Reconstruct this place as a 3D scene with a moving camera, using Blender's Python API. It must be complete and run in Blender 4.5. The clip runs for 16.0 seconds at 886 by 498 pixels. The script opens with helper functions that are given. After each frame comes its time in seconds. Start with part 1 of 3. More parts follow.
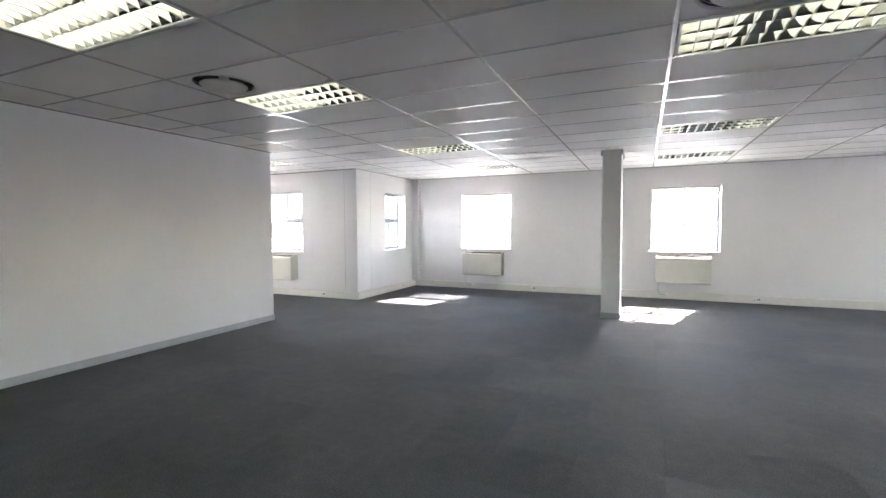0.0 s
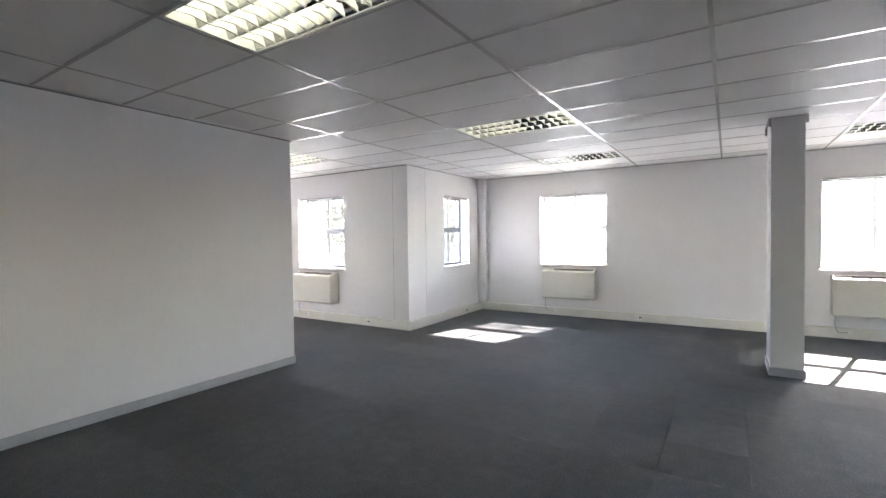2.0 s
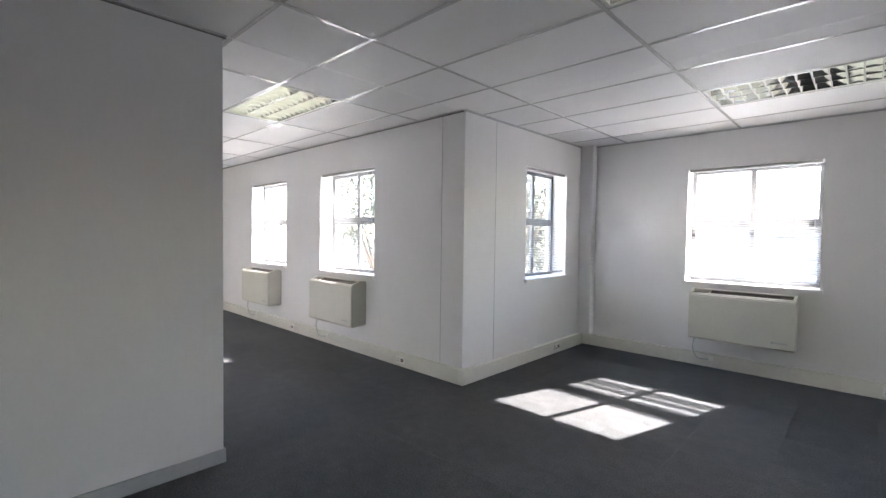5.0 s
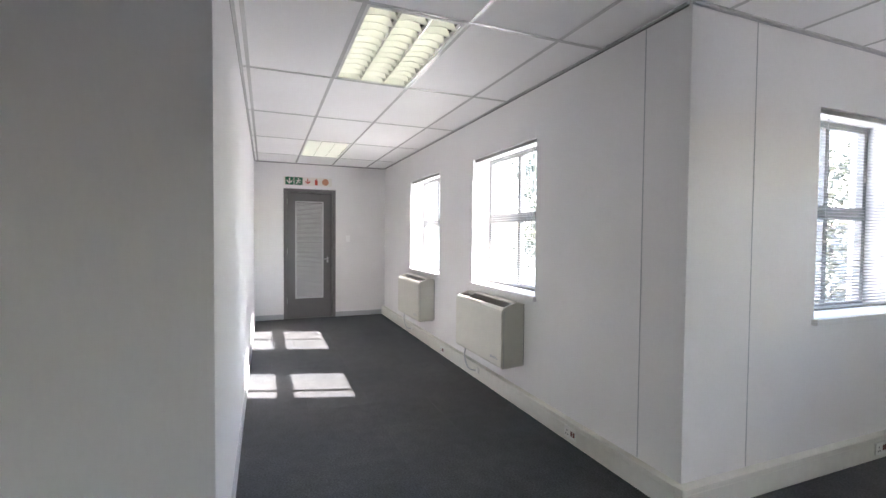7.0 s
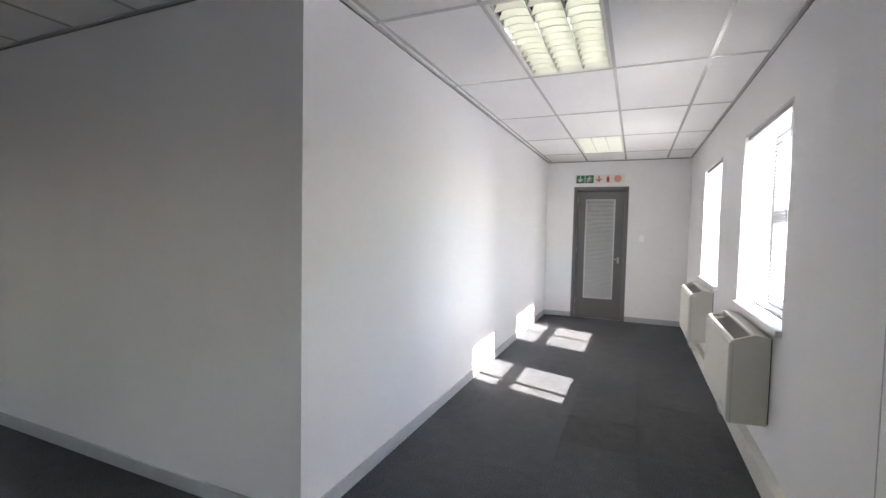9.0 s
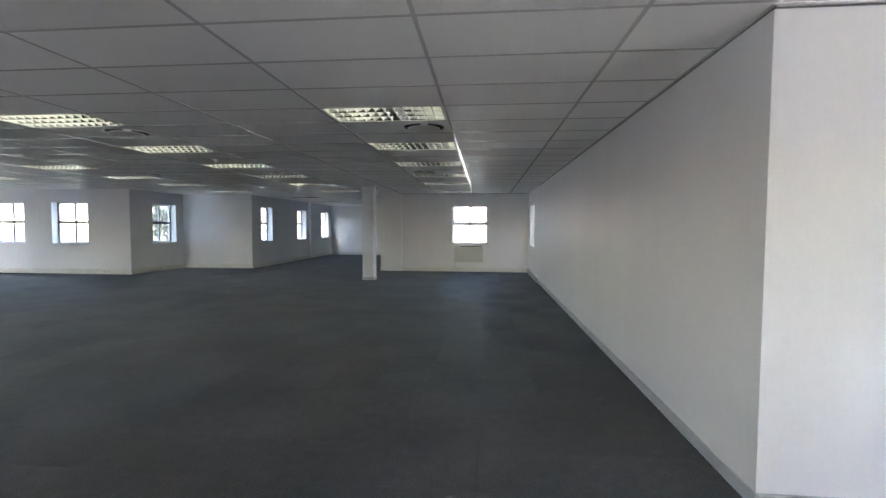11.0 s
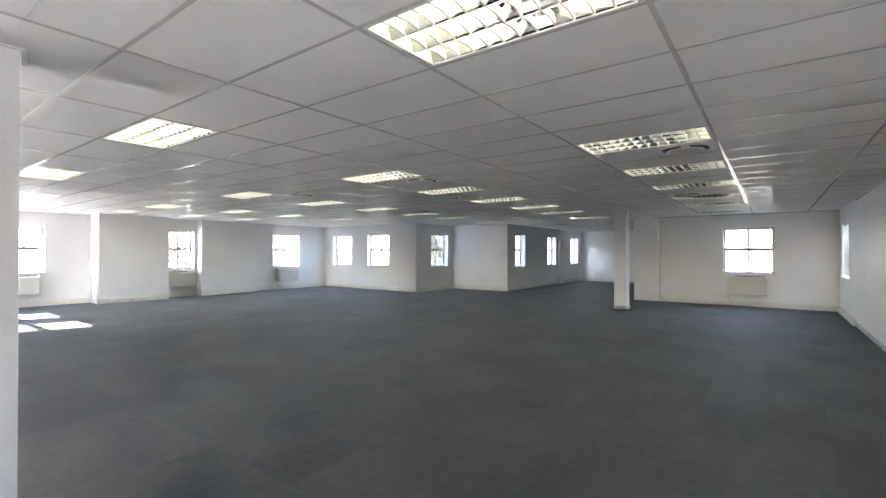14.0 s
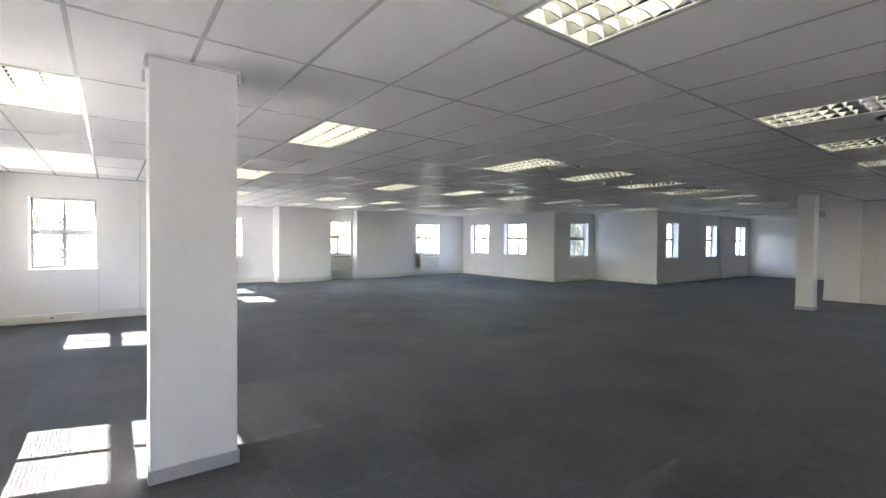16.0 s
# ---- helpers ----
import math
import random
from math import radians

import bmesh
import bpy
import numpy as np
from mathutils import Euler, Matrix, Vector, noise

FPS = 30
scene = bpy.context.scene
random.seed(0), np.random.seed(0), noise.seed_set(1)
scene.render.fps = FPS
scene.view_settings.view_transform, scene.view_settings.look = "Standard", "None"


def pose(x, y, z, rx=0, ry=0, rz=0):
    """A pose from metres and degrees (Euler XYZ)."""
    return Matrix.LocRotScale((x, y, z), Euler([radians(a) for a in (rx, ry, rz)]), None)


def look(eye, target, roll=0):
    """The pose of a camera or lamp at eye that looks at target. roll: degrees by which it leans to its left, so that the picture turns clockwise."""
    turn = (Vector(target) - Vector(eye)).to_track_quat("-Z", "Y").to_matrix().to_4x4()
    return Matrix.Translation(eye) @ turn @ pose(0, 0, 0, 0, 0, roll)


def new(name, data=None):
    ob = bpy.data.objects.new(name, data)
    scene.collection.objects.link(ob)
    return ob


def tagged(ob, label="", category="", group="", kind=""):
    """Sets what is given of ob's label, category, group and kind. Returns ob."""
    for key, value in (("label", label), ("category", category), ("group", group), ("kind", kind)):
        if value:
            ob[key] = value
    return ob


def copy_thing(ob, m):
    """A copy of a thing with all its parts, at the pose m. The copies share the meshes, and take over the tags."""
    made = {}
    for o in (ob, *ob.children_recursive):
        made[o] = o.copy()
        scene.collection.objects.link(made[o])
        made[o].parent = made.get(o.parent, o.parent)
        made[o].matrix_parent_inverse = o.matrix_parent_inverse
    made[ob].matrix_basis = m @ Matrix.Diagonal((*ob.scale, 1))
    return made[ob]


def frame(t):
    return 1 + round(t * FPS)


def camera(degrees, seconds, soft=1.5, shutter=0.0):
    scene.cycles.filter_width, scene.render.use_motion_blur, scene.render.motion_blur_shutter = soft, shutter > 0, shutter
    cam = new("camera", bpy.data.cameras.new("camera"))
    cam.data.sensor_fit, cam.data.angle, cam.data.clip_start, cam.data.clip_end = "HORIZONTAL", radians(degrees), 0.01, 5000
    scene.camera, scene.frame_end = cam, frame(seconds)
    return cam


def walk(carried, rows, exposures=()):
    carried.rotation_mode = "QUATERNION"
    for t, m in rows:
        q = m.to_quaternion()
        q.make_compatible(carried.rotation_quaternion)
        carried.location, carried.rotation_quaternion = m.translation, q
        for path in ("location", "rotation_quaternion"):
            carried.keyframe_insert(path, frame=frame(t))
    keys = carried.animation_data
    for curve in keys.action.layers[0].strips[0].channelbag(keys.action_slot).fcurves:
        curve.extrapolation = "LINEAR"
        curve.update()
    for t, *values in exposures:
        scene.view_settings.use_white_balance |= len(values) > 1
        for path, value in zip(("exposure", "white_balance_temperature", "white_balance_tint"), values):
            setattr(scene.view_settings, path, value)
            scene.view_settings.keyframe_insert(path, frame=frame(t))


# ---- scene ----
cam = camera(89.4, 16.0)
PATH = [
    (0, (5.363, -5.353, 1.463), (4.545, -3.53, 1.365), -0.3),
    (0.5, (5.107, -4.869, 1.469), (4.244, -3.066, 1.375), -0.1),
    (1, (4.896, -4.403, 1.464), (3.924, -2.657, 1.384), -0.1),
    (1.5, (4.654, -3.957, 1.476), (3.64, -2.235, 1.414), -0.3),
    (2, (4.376, -3.533, 1.476), (3.303, -1.846, 1.425), -0.8),
    (2.5, (4.115, -3.114, 1.484), (3.007, -1.451, 1.416), -1.0),
    (3, (3.877, -2.713, 1.516), (2.749, -1.063, 1.44), -0.6),
    (5.3, (2.726, -0.872, 1.431), (1.277, 0.506, 1.369), 0.8),
    (5.5, (2.6, -0.747, 1.423), (1.096, 0.569, 1.36), 0.8),
    (6, (2.325, -0.389, 1.421), (0.626, 0.664, 1.352), 0.4),
    (6.5, (2.024, -0.099, 1.42), (0.215, 0.751, 1.351), 0.1),
    (7, (1.761, 0.168, 1.443), (-0.097, 0.906, 1.383), 0.5),
    (7.5, (1.617, 0.498, 1.421), (-0.358, 0.811, 1.373), 0.4),
    (8, (1.628, 0.831, 1.444), (-0.364, 1.003, 1.391), 0.6),
    (8.5, (1.674, 1.123, 1.468), (-0.305, 0.844, 1.389), 0.7),
    (9, (1.671, 1.437, 1.486), (-0.165, 0.650, 1.390), 1.2),
    (9.5, (1.712, 1.822, 1.508), (0.196, 0.521, 1.393), 0.8),
    (10, (1.606, 2.110, 1.509), (0.713, 0.324, 1.386), 1.8),
    (10.2, (1.57, 2.205, 1.503), (0.935, 0.311, 1.382), 1.5),
    (12.3, (1.354, 2.766, 1.531), (2.197, 0.953, 1.496), -0.1),
    (12.5, (1.344, 2.786, 1.524), (2.24, 0.998, 1.497), -0.0),
    (13, (1.384, 2.771, 1.537), (2.38, 1.037, 1.527), -0.0),
    (13.5, (1.409, 2.776, 1.543), (2.499, 1.099, 1.543), 0.1),
    (14, (1.425, 2.783, 1.542), (2.609, 1.171, 1.555), 0.1),
    (14.5, (1.456, 2.794, 1.542), (2.749, 1.268, 1.562), 0.3),
    (15, (1.474, 2.814, 1.539), (2.891, 1.403, 1.563), 0.5),
    (15.5, (1.499, 2.85, 1.539), (3.049, 1.585, 1.549), 1.0),
    (16, (1.47, 2.873, 1.536), (3.075, 1.68, 1.496), 0.5),
]
walk(cam, [(t, look(eye, target, roll)) for t, eye, target, roll in PATH], exposures=[(0.0, 5.28, 6750, 16), (1.5, 5.1, 6770, 16), (2.5, 4.87, 6790, 16), (3.0, 4.97, 6810, 16), (5.5, 4.15, 6610, 15),
    (6.5, 4.38, 6610, 15), (7.5, 4.14, 6590, 15), (8.5, 4.15, 6590, 15), (9.5, 4.33, 6630, 14), (10.2, 4.43, 6600, 13),
    (12.5, 5.55, 6980, 16), (13.5, 5.47, 6980, 16), (14.5, 5.24, 7000, 16), (16.0, 5.06, 7000, 15)])

# ---- world, sun, exposure ----
SUN_EL, SUN_AZ = radians(36.5), math.atan(0.31)
world = bpy.data.worlds.new("world")
scene.world = world
world.use_nodes = True
wn = world.node_tree.nodes
sky = wn.new("ShaderNodeTexSky")
sky.sky_type, sky.sun_disc = "NISHITA", False
sky.sun_elevation, sky.sun_rotation = SUN_EL, SUN_AZ
world.node_tree.links.new(sky.outputs[0], wn["Background"].inputs[0])
wn["Background"].inputs[1].default_value = 0.15
sun = new("sun", bpy.data.lights.new("sun", "SUN"))
sun.data.energy, sun.data.angle, sun.data.color = 4.4, radians(0.4), (1.0, 0.965, 0.925)
way = Vector((math.sin(SUN_AZ) * math.cos(SUN_EL), math.cos(SUN_AZ) * math.cos(SUN_EL), math.sin(SUN_EL)))
sun.matrix_world = look(way * 60, (0, 0, 0))


# ---- materials ----
def material(name, colour, rough=0.6, metal=0.0, grain=0.0, scale=40.0, tone=0.0, tone_scale=1.2, bump=0.0, bump_scale=None,
             object_random=0.0, island_random=0.0, specular=0.5, emit=0.0, stretch=(1, 1, 1), tint=None, sheen=0.0, lean=0.0, mottle=0.0):
    """A surface with two scales of variation, fine relief and, if wanted, a shade of its own for each piece."""
    mat = bpy.data.materials.new(name)
    mat.use_nodes = True
    n, l = mat.node_tree.nodes, mat.node_tree.links
    b = n["Principled BSDF"]
    b.inputs["Roughness"].default_value, b.inputs["Metallic"].default_value = rough, metal
    b.inputs["Specular IOR Level"].default_value = specular
    b.inputs["Base Color"].default_value = (*colour, 1)
    if sheen:
        b.inputs["Sheen Weight"].default_value, b.inputs["Sheen Roughness"].default_value = sheen, 0.45
    if emit:
        b.inputs["Emission Color"].default_value = (*colour, 1)
        b.inputs["Emission Strength"].default_value = emit
    if not (grain or tone or bump or object_random or island_random):
        return mat
    geo = n.new("ShaderNodeNewGeometry")
    mapping = n.new("ShaderNodeMapping")
    mapping.inputs["Scale"].default_value = stretch
    l.new(geo.outputs["Position"], mapping.inputs["Vector"])

    def noise_at(size, detail):
        t = n.new("ShaderNodeTexNoise")
        t.inputs["Scale"].default_value, t.inputs["Detail"].default_value = size, detail
        l.new(mapping.outputs[0], t.inputs["Vector"])
        return t.outputs["Fac"]

    def ranged(value, amount):
        m = n.new("ShaderNodeMapRange")
        m.inputs["From Min"].default_value, m.inputs["From Max"].default_value = 0.25, 0.75
        m.inputs["To Min"].default_value, m.inputs["To Max"].default_value = 1 - amount, 1 + amount
        l.new(value, m.inputs["Value"])
        return m.outputs[0]

    factors = []
    if grain:
        factors.append(ranged(noise_at(scale, 4), grain))
    if tone:
        factors.append(ranged(noise_at(tone_scale, 3), tone))
    if mottle:
        factors.append(ranged(noise_at(11, 3), mottle))
    if object_random:
        info = n.new("ShaderNodeObjectInfo")
        factors.append(ranged(info.outputs["Random"], object_random / 2))
    if island_random:
        factors.append(ranged(geo.outputs["Random Per Island"], island_random / 2))
    if factors:
        total = factors[0]
        for f in factors[1:]:
            m = n.new("ShaderNodeMath")
            m.operation = "MULTIPLY"
            l.new(total, m.inputs[0]), l.new(f, m.inputs[1])
            total = m.outputs[0]
        mix = n.new("ShaderNodeVectorMath")
        mix.operation = "SCALE"
        mix.inputs[0].default_value = colour
        l.new(total, mix.inputs["Scale"])
        result = mix.outputs[0]
        if tint:
            fade = n.new("ShaderNodeMapRange")
            fade.inputs["From Min"].default_value, fade.inputs["From Max"].default_value = 0.38, 0.62
            l.new(noise_at(0.45, 2), fade.inputs["Value"])
            warm = n.new("ShaderNodeMix")
            warm.data_type = "VECTOR"
            warm.inputs["A"].default_value = [2 - v for v in tint]
            warm.inputs["B"].default_value = tint
            l.new(fade.outputs[0], warm.inputs["Factor"])
            hue = n.new("ShaderNodeVectorMath")
            hue.operation = "MULTIPLY"
            l.new(result, hue.inputs[0]), l.new(warm.outputs["Result"], hue.inputs[1])
            result = hue.outputs[0]
        l.new(result, b.inputs["Base Color"])
    if bump:
        bp = n.new("ShaderNodeBump")
        bp.inputs["Strength"].default_value, bp.inputs["Distance"].default_value = bump, 0.003
        l.new(noise_at(bump_scale or scale, 4), bp.inputs["Height"])
        l.new(bp.outputs[0], b.inputs["Normal"])
        if lean:
            # the pile of each piece leans its own way
            source = n.new("ShaderNodeObjectInfo").outputs["Random"] if object_random else geo.outputs["Random Per Island"]
            turn = n.new("ShaderNodeVectorRotate")
            turn.rotation_type = "Z_AXIS"
            turn.inputs["Vector"].default_value = (lean, 0, 0)
            angle = n.new("ShaderNodeMath")
            angle.operation = "MULTIPLY"
            angle.inputs[1].default_value = 37.7
            l.new(source, angle.inputs[0]), l.new(angle.outputs[0], turn.inputs["Angle"])
            add, unit = n.new("ShaderNodeVectorMath"), n.new("ShaderNodeVectorMath")
            add.operation, unit.operation = "ADD", "NORMALIZE"
            l.new(geo.outputs["Normal"], add.inputs[0]), l.new(turn.outputs[0], add.inputs[1])
            l.new(add.outputs[0], unit.inputs[0]), l.new(unit.outputs[0], bp.inputs["Normal"])
    return mat


WALL = material("wall_paint", (0.80, 0.788, 0.786), 0.55, grain=0.015, scale=60, tone=0.03, tone_scale=0.9, bump=0.12, bump_scale=220, specular=0.22)
# upright broad variation, raised to paint in soft bands of window light
CORE = material("partition_paint", (0.765, 0.754, 0.757), 0.5, grain=0.012, scale=50, tone=0.045, tone_scale=0.7, bump=0.10, bump_scale=160, specular=0.22, stretch=(1, 1, 0.25))
TILE = material("ceiling_tile", (0.88, 0.872, 0.876), 0.55, grain=0.02, scale=120, tone=0.03, tone_scale=1.5, bump=0.08, bump_scale=180, island_random=0.06, specular=0.09)
GRID = material("grid_enamel", (0.66, 0.66, 0.655), 0.18, grain=0.02, scale=30, specular=0.75)
CARPET = material("carpet_pile", (0.058, 0.0625, 0.0675), 0.76, grain=0.56, scale=95, mottle=0.16, tone=0.24, tone_scale=0.9, bump=0.6, bump_scale=90, tint=(1.05, 0.99, 0.955), sheen=0.055, object_random=0.07, specular=0.24, lean=0.035)
CARPET_FAR = material("carpet_pile_joined", (0.058, 0.0625, 0.0675), 0.76, grain=0.56, scale=95, mottle=0.16, tone=0.24, tone_scale=0.9, bump=0.6, bump_scale=90, tint=(1.05, 0.99, 0.955), sheen=0.055, island_random=0.07, specular=0.24, lean=0.035)
SLAB = material("floor_screed", (0.03, 0.03, 0.032), 0.9, grain=0.1)
SKIRT = material("skirting_grey", (0.42, 0.43, 0.45), 0.5, grain=0.05, scale=30, tone=0.06, tone_scale=3)
TRUNK = material("trunking_cream", (0.735, 0.72, 0.66), 0.45, grain=0.03, scale=25, tone=0.06, tone_scale=2.5)
CREAM = material("heater_enamel", (0.63, 0.615, 0.55), 0.42, grain=0.02, scale=30, tone=0.04, tone_scale=3, bump=0.04, bump_scale=300)
SWITCH = material("switch_plastic", (0.90, 0.90, 0.89), 0.3, grain=0.01, scale=40)
DOORSLAT = material("door_slat", (0.58, 0.58, 0.57), 0.55, grain=0.02, scale=30, specular=0.25)
GRILLESLAT = material("grille_slat_brown", (0.14, 0.125, 0.105), 0.45, grain=0.05, scale=40)
GRILLE = material("grille_brown", (0.05, 0.042, 0.035), 0.5, grain=0.1)
DARK = material("dark_gap", (0.02, 0.02, 0.02), 0.8, grain=0.1)
ALU = material("window_aluminium", (0.20, 0.205, 0.21), 0.4, metal=0.4, grain=0.05, scale=40)
BLIND = material("blind_slat", (0.42, 0.42, 0.41), 0.6, grain=0.02, scale=30, specular=0.25)
HEADRAIL = material("blind_headrail", (0.42, 0.41, 0.40), 0.5, grain=0.03, scale=30)
SILL = material("sill_paint", (0.78, 0.77, 0.76), 0.6, grain=0.03, scale=30, tone=0.04, tone_scale=4)
WHITE = material("white_plastic", (0.80, 0.79, 0.76), 0.4, grain=0.02, scale=40)
DOORGREY = material("door_grey_paint", (0.125, 0.122, 0.12), 0.45, grain=0.05, scale=25, tone=0.06, tone_scale=2, bump=0.05, bump_scale=120)
FRAMEGREY = material("door_frame_grey", (0.15, 0.145, 0.145), 0.4, grain=0.05, scale=25, tone=0.05, tone_scale=3)
CHROME = material("brushed_steel", (0.45, 0.45, 0.45), 0.35, metal=1.0, grain=0.05, scale=80)
MIRROR = material("reflector_aluminium", (0.78, 0.78, 0.77), 0.14, metal=1.0, grain=0.03, scale=60)
BLADE = material("louvre_blade", (0.80, 0.80, 0.78), 0.35, grain=0.02, scale=50)
TUBE = material("lit_tube", (0.96, 1.0, 0.80), 0.4, emit=0.36)
GREEN = material("sign_green", (0.01, 0.13, 0.06), 0.5, grain=0.05)
RED = material("sign_red", (0.46, 0.05, 0.025), 0.5, grain=0.05)
ORANGE = material("sign_orange", (0.52, 0.24, 0.14), 0.5, grain=0.05)
SIGN = material("sign_board", (0.74, 0.70, 0.64), 0.5, grain=0.03)
BLACK = material("black_rubber", (0.015, 0.015, 0.015), 0.5, grain=0.1)
SOCKETRED = material("socket_red", (0.15, 0.045, 0.035), 0.4, grain=0.05)
BARK = material("bark", (0.13, 0.10, 0.075), 0.9, grain=0.3, scale=20, bump=0.6, bump_scale=30)
LEAF = material("foliage", (0.075, 0.078, 0.055), 0.6, grain=0.2, scale=6, island_random=0.7)
GROUND = material("dry_lawn", (0.085, 0.09, 0.07), 0.95, grain=0.3, scale=3, tone=0.2, tone_scale=0.1)
BOUNCE_PAVE = material("bounce_paving", (0.50, 0.49, 0.475), 0.9, grain=0.15, scale=6, tone=0.1, tone_scale=0.3)
BRICK = material("outer_render", (0.55, 0.52, 0.47), 0.85, grain=0.08, scale=30, tone=0.06, tone_scale=0.8)
ROOF = material("roof_tile", (0.26, 0.17, 0.15), 0.8, grain=0.15, scale=8)
FARWALL = material("far_render", (0.32, 0.30, 0.31), 0.85, grain=0.05, scale=4)
GLASS = bpy.data.materials.new("window_glass")
GLASS.use_nodes = True
gn = GLASS.node_tree
gn.nodes.remove(gn.nodes["Principled BSDF"])
clear, gloss = gn.nodes.new("ShaderNodeBsdfTransparent"), gn.nodes.new("ShaderNodeBsdfGlossy")
clear.inputs["Color"].default_value, gloss.inputs["Roughness"].default_value = (0.95, 0.965, 0.96, 1), 0.02
both = gn.nodes.new("ShaderNodeMixShader")
both.inputs[0].default_value = 0.04
gn.links.new(clear.outputs[0], both.inputs[1]), gn.links.new(gloss.outputs[0], both.inputs[2])
gn.links.new(both.outputs[0], gn.nodes["Material Output"].inputs["Surface"])


# ---- builders ----
def box(bm, x0, x1, y0, y1, z0, z1, bevel=0.0):
    m = Matrix.Translation(((x0 + x1) / 2, (y0 + y1) / 2, (z0 + z1) / 2)) @ Matrix.Diagonal((abs(x1 - x0), abs(y1 - y0), abs(z1 - z0), 1))
    made = bmesh.ops.create_cube(bm, size=1, matrix=m)
    if bevel:
        edges = list({e for v in made["verts"] for e in v.link_edges})
        bmesh.ops.bevel(bm, geom=edges, offset=bevel, segments=2, affect="EDGES", profile=0.7)
    return bm


def mesh_of(name, bm, mat):
    me = bpy.data.meshes.new(name)
    bmesh.ops.recalc_face_normals(bm, faces=bm.faces)
    bm.to_mesh(me)
    bm.free()
    for m in mat if isinstance(mat, (list, tuple)) else [mat]:
        me.materials.append(m)
    return me


def part(name, bm, mat, parent=None, label="", kind=""):
    ob = new(name, mesh_of(name, bm, mat))
    if parent:
        ob.parent = parent
    return tagged(ob, label=label, kind=kind)


def thing(name, label, category, group="", kind=""):
    return tagged(new(name), label, category, group, kind)


def bx(*a, bevel=0.0):
    return box(bmesh.new(), *a, bevel=bevel)


def disc(bm, x, y, z0, z1, r, n=32, r2=None):
    bmesh.ops.create_cone(bm, cap_ends=True, segments=n, radius1=r, radius2=r if r2 is None else r2, depth=z1 - z0,
                          matrix=Matrix.Translation((x, y, (z0 + z1) / 2)))
    return bm


def tube_path(bm, pts, r, n=8):
    """A round cord through the points."""
    rings = []
    for i, p in enumerate(pts):
        a, b = Vector(pts[max(i - 1, 0)]), Vector(pts[min(i + 1, len(pts) - 1)])
        q = (b - a).to_track_quat("Z", "Y")
        rings.append([bm.verts.new(Vector(p) + q @ Vector((r * math.cos(k * math.tau / n), r * math.sin(k * math.tau / n), 0))) for k in range(n)])
    for u, v in zip(rings, rings[1:]):
        for k in range(n):
            bm.faces.new((u[k], u[(k + 1) % n], v[(k + 1) % n], v[k]))
    bm.faces.new(rings[0][::-1]), bm.faces.new(rings[-1])
    return bm


def bend(points, steps=8):
    """A smooth line through a few points."""
    out = []
    p = [Vector(q) for q in points]
    for i in range(len(p) - 1):
        a, b, c, d = p[max(i - 1, 0)], p[i], p[i + 1], p[min(i + 2, len(p) - 1)]
        for s in range(steps):
            t = s / steps
            out.append(0.5 * (2 * b + (c - a) * t + (2 * a - 5 * b + 4 * c - d) * t * t + (3 * b - a - 3 * c + d) * t ** 3))
    return out + [p[-1]]


# ---- the structure ----
CEIL, HEAD, SILLZ = 2.65, 2.24, 0.95
TOP = 2.95


def wall(name, axis, at, out, s0, s1, openings=(), thick=0.30, mat=WALL, label="", z1=TOP):
    """A straight wall whose room face lies at axis = at; out: +1 or -1, the way its body goes; openings: (from, to, low, high)."""
    ss = sorted({s0, s1, *[v for o in openings for v in o[:2]]})
    zs = sorted({0.0, z1, *[v for o in openings for v in o[2:]]})
    solid = lambda i, j: 0 <= i < len(ss) - 1 and 0 <= j < len(zs) - 1 and not any(
        o[0] - 1e-6 <= ss[i] and ss[i + 1] <= o[1] + 1e-6 and o[2] - 1e-6 <= zs[j] and zs[j + 1] <= o[3] + 1e-6 for o in openings)
    bm, seen = bmesh.new(), {}

    def v(s, z, d):
        key = (s, z, d)
        if key not in seen:
            w = at + out * d
            seen[key] = bm.verts.new((w, s, z) if axis == "x" else (s, w, z))
        return seen[key]

    for i in range(len(ss) - 1):
        for j in range(len(zs) - 1):
            if not solid(i, j):
                continue
            a, b, c, d = ss[i], ss[i + 1], zs[j], zs[j + 1]
            for k in (0, thick):
                bm.faces.new((v(a, c, k), v(b, c, k), v(b, d, k), v(a, d, k)))
            for di, dj, p, q in ((-1, 0, (a, c), (a, d)), (1, 0, (b, c), (b, d)), (0, -1, (a, c), (b, c)), (0, 1, (a, d), (b, d))):
                if not solid(i + di, j + dj):
                    bm.faces.new((v(*p, 0), v(*q, 0), v(*q, thick), v(*p, thick)))
    return tagged(part(name, bm, mat), label, "wall", "", "structure")


Z = (SILLZ, HEAD)
CW = "smooth off-white painted office wall with deep window openings"
wall("wall_core_east", "x", 0.0, -1, -9.9, 0.0, thick=0.12, mat=CORE, label="plain off-white painted partition wall with grey skirting")
wall("wall_core_north", "y", 0.0, -1, -6.24, -0.12, thick=0.12, mat=CORE, label="plain off-white painted corridor partition with grey skirting")
wall("wall_west_end", "x", 0.0, -1, -12.73, -9.9, [(-12.2, -11.0, *Z)], label=CW)
wall("wall_corridor_end", "x", -6.24, -1, -0.12, 2.5, [(0.46, 1.31, 0.0, 2.21)], thick=0.15, label="off-white painted end wall with a grey door")
wall("wall_lobby", "x", -6.46, -1, 0.2, 1.6, thick=0.1, label="plain wall closing the lobby behind the door")
wall("wall_corridor_outer", "y", 2.2, 1, -6.24, -0.23, [(-2.52, -1.33, *Z), (-4.68, -3.48, *Z)], label=CW)
wall("wall_nook_west", "x", 0.07, -1, 2.2, 4.98, [(3.28, 4.21, *Z)], label=CW)
